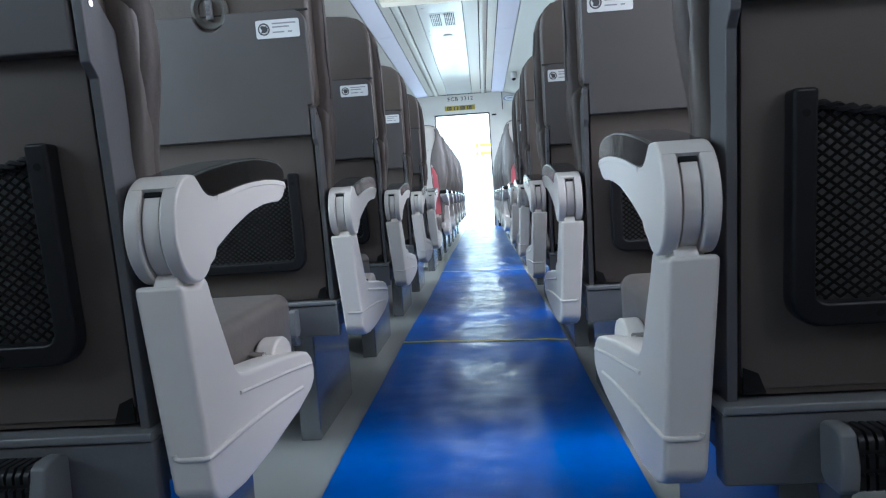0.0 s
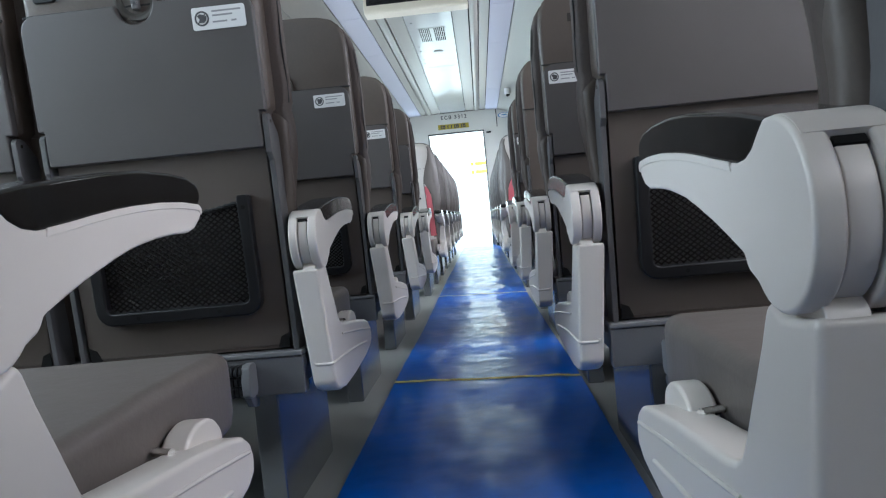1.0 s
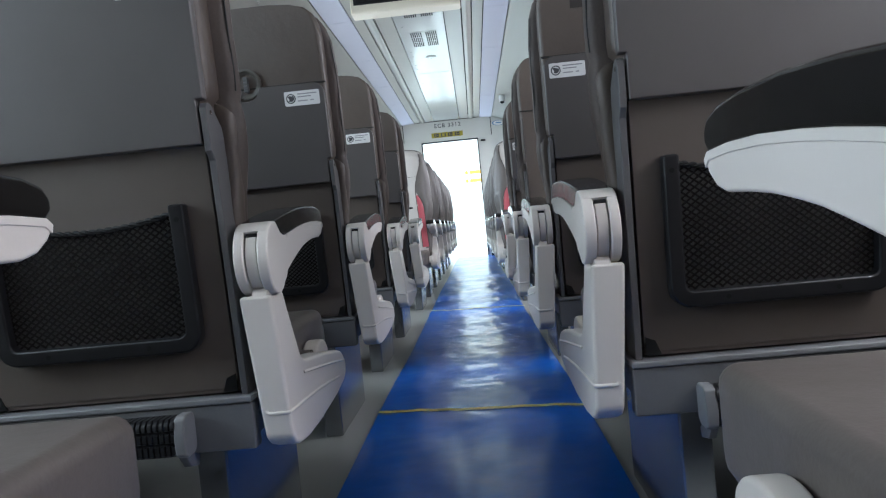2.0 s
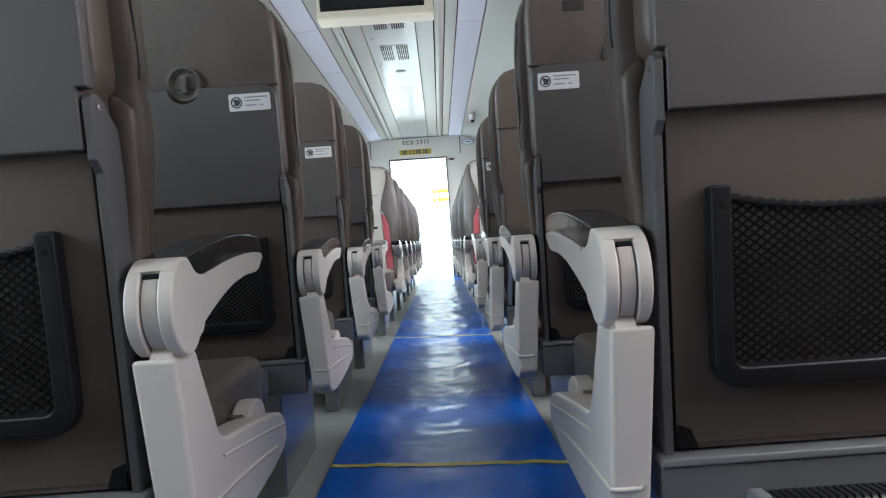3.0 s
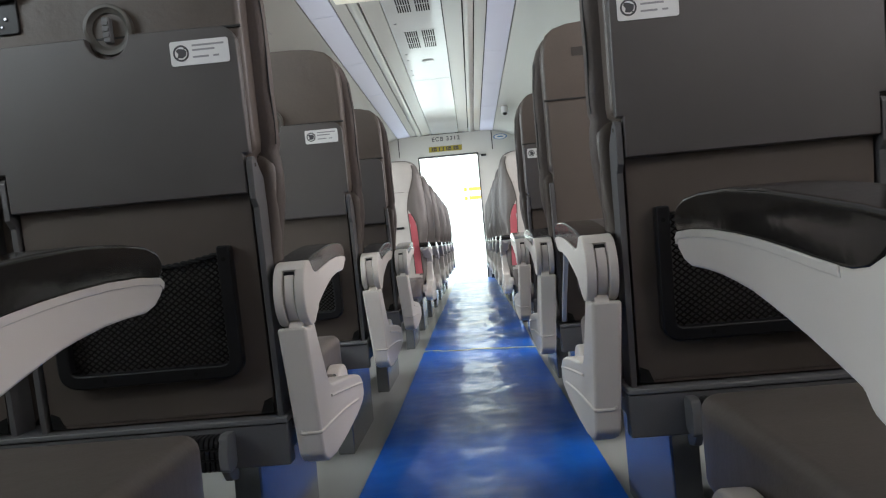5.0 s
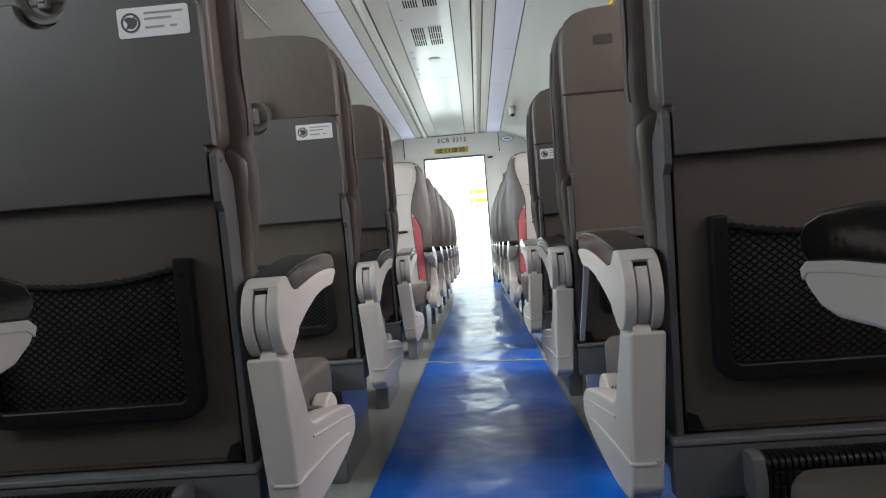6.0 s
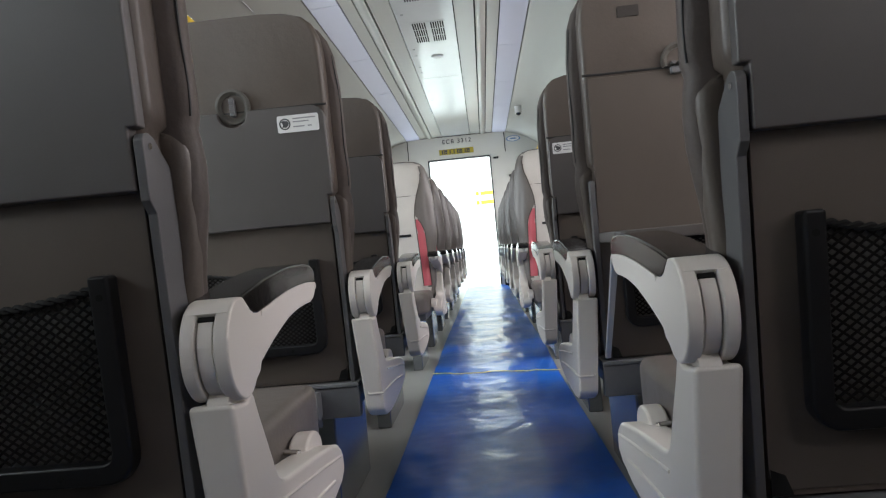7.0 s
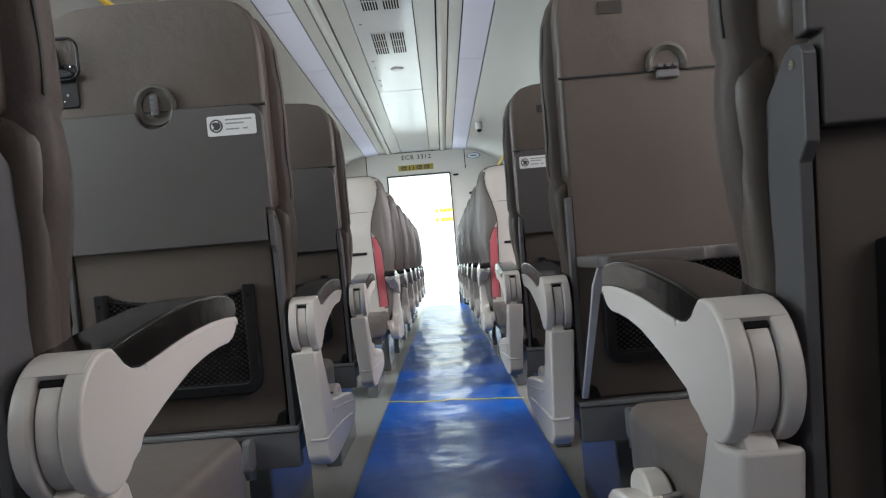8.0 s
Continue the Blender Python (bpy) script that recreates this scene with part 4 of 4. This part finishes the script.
hk = part("door_catch", box(0.3, 0.38, Y1 - 0.03, Y1 - 0.001, 1.955, 1.985, 0.005), BLACK)
tagged(hk, "small black door catch beside the doorway", "door catch")
hk = part("wall_handle", box(0.52, 0.62, Y1 - 0.045, Y1 - 0.001, 1.655, 1.69, 0.006), BLACK)
tagged(hk, "small black handle on the end wall", "handle")
bn = new("litter_bin")
part("body", box(0.3, 0.5, Y1 - 0.3, Y1 - 0.004, 0.0, 0.32, 0.01), BLACK, bn)
part("lid", box(0.295, 0.505, Y1 - 0.305, Y1 - 0.002, 0.3205, 0.34, 0.005), BEAM, bn)
tagged(bn, "small black litter bin against the end wall", "litter bin")

# vestibule fittings
bm = bmesh.new()
ring_o, ring_i = rounded(-0.14, 1.42, 0.195, 0.39, 0.09, 6), rounded(-0.14, 1.42, 0.165, 0.36, 0.07, 6)
v = [[bm.verts.new((p[0], yy, p[1])) for p in r] for yy in (VEST - 0.001, VEST - 0.02) for r in (ring_o, ring_i)]
for j in range(len(ring_o)):
    n = (j + 1) % len(ring_o)
    for p, q in ((0, 1), (1, 3), (3, 2), (2, 0)):
        bm.faces.new((v[p][j], v[p][n], v[q][n], v[q][j]))
structure("window_vestibule", bm, FAINT, "pale rounded window surround on the vestibule end wall", "window frame")
structure("trim", box(-0.5, -0.485, VEST - 0.012, VEST - 0.001, 0.05, 1.9, 0.002), FAINT, "slim upright joint strip on the vestibule wall", "trim")
structure("trim", box(-0.484, 0.75, VEST - 0.012, VEST - 0.001, 1.885, 1.9, 0.002), FAINT, "slim joint strip across the vestibule wall", "trim")
for z in (1.36, 1.52):
    st = part("yellow_stripe", box(-0.03, 0.6, VEST - 0.004, VEST - 0.0005, z, z + 0.065), STRIPE)
    tagged(st, "yellow warning stripe on the vestibule wall", "stripe", "vestibule stripes")

# daylight through the openings
for x, d, p, c in ((XL + 0.06, 1, 22, (0.94, 1.0, 1.0)), (XR - 0.06, -1, 13.5, (1.0, 0.89, 0.85))):
    for y in WIN_Y:
        window_light("window_daylight", x, y, 1.22, WIN_W - 0.1, WIN_Z1 - WIN_Z0 - 0.06, (d, 0, -0.45), p, c)
for x, d in ((XL + 0.02, 1), (XR - 0.02, -1)):
    window_light("door_daylight", x, Y1 + 0.75, 1.05, 0.85, 1.9, (d, 0, 0), 180, (0.85, 0.95, 1.0))

# ---- runner ----
MX0, MX1 = -0.275, 0.338
runner = new("floor_runner")
bm = bmesh.new()
nx, ya, yb = 34, -1.3, Y1 - 0.02
ny = 760


def mat_height(x, y):
    w = noise.noise(Vector((x * 4, y * 2.6, 0))) * 0.004 + noise.noise(Vector((x * 9, y * 7.5, 3))) * 0.0034
    w += 0.0021 * noise.noise(Vector((x * 23, y * 21, 5)))
    w += 0.003 * noise.noise(Vector((x * 3.2, y * 4.1, 7))) + 0.0038 * noise.noise(Vector((x * 13, y * 4.2, 11)))
    return 0.011 + w * min(1.0, (x - MX0) * 14 + 0.15, (MX1 - x) * 14 + 0.15)


def mat_edge(y, k):
    return 0.004 * math.sin(y * 1.7 + k) + 0.006 * noise.noise(Vector((y * 0.9, k, 0)))


grid = []
for j in range(ny + 1):
    y = ya + (yb - ya) * j / ny
    row = []
    for i in range(nx + 1):
        f = i / nx
        x = (MX0 + mat_edge(y, 0)) * (1 - f) + (MX1 + mat_edge(y, 9)) * f
        row.append(bm.verts.new((x, y, mat_height(MX0 + (MX1 - MX0) * f, y))))
    grid.append(row)
for j in range(ny):
    for i in range(nx):
        bm.faces.new((grid[j][i], grid[j][i + 1], grid[j + 1][i + 1], grid[j + 1][i]))
for i, inner in ((0, 1), (nx, nx - 1)):
    low = [bm.verts.new((r[i].co.x, r[i].co.y, 0.001)) for r in grid]
    for j in range(ny):
        bm.faces.new((grid[j][i], grid[j + 1][i], low[j + 1], low[j]))
part("sheet", bm, MATBLUE, runner, "blue vinyl sheet, wrinkled and glossy", 80)
for y, dl, dr in ((2.775, 0.105, 0.0), (5.235, 0.165, 0.0)):
    bm = bmesh.new()
    n = 28
    top = []
    for i in range(n + 1):
        f = i / n
        x = MX0 - 0.004 + (MX1 - MX0 + 0.008) * f
        yy = y + dl * (1 - f) + dr * f - 0.014 * math.sin(math.pi * min(1, f * 1.6)) * (1 - f)
        z = mat_height(min(MX1, max(MX0, x)), yy) + 0.0026
        top.append((bm.verts.new((x, yy - 0.013, z)), bm.verts.new((x, yy + 0.013, z))))
    for p, q in zip(top, top[1:]):
        bm.faces.new((p[0], q[0], q[1], p[1]))
    bmesh.ops.solidify(bm, geom=bm.faces[:], thickness=0.0008)
    part("joint_tape", bm, TAPE, runner, "yellow adhesive tape across the joint")
tagged(runner, "long blue vinyl runner taped along the aisle", "floor runner")

# ---- rows of seats ----
LABEL_L = "row of three taupe leather seats, trays folded up"
LABEL_R = "pair of taupe leather seats, trays folded up"
left = tagged(build_seat_row(-1, 3, 0.357), LABEL_L, "train seat", "left seat rows")
right = tagged(build_seat_row(1, 2, 0.357), LABEL_R, "train seat", "right seat rows")
open_right = tagged(build_seat_row(1, 2, 0.357, True), "pair of taupe leather seats, one tray folded down", "train seat", "right seat rows")
open_right.matrix_basis = pose(0, 4 * PITCH, 0)
for r in ROWS_AHEAD:
    if r == 5:
        last = build_seat_row(-1, 3, 0.357, labelled=False)
        last.matrix_basis = pose(0, r * PITCH, 0)
        tagged(last, "row of three taupe leather seats, aisle tray without a label", "train seat", "left seat rows")
    elif r:
        copy_thing(left, pose(0, r * PITCH, 0))
    if r:
        if r != 4:
            pair = copy_thing(right, pose(0, r * PITCH, 0))
            if r == 1:
                for child in pair.children:
                    if child.name.startswith("armrest"):
                        child.rotation_euler.z = radians(-1)  # a loose hinge
            if r == 2:
                for child in pair.children:
                    if child.name.startswith("footrest"):
                        child.location.z -= 0.02  # these footrests hang lower
face_left = tagged(build_seat_row(1, 3, 0.345, facing=True), "row of three light grey and red leather seats facing back", "train seat", "left seat rows facing back")
face_right = tagged(build_seat_row(-1, 2, 0.355, facing=True), "pair of light grey and red leather seats facing back", "train seat", "right seat rows facing back")
for thing in (face_left, face_right):
    for i, y in enumerate(FACING):
        m = pose(0, y, 0, 0, 0, 180)
        if i == 0:
            thing.matrix_basis = m
        else:
            copy_thing(thing, m)
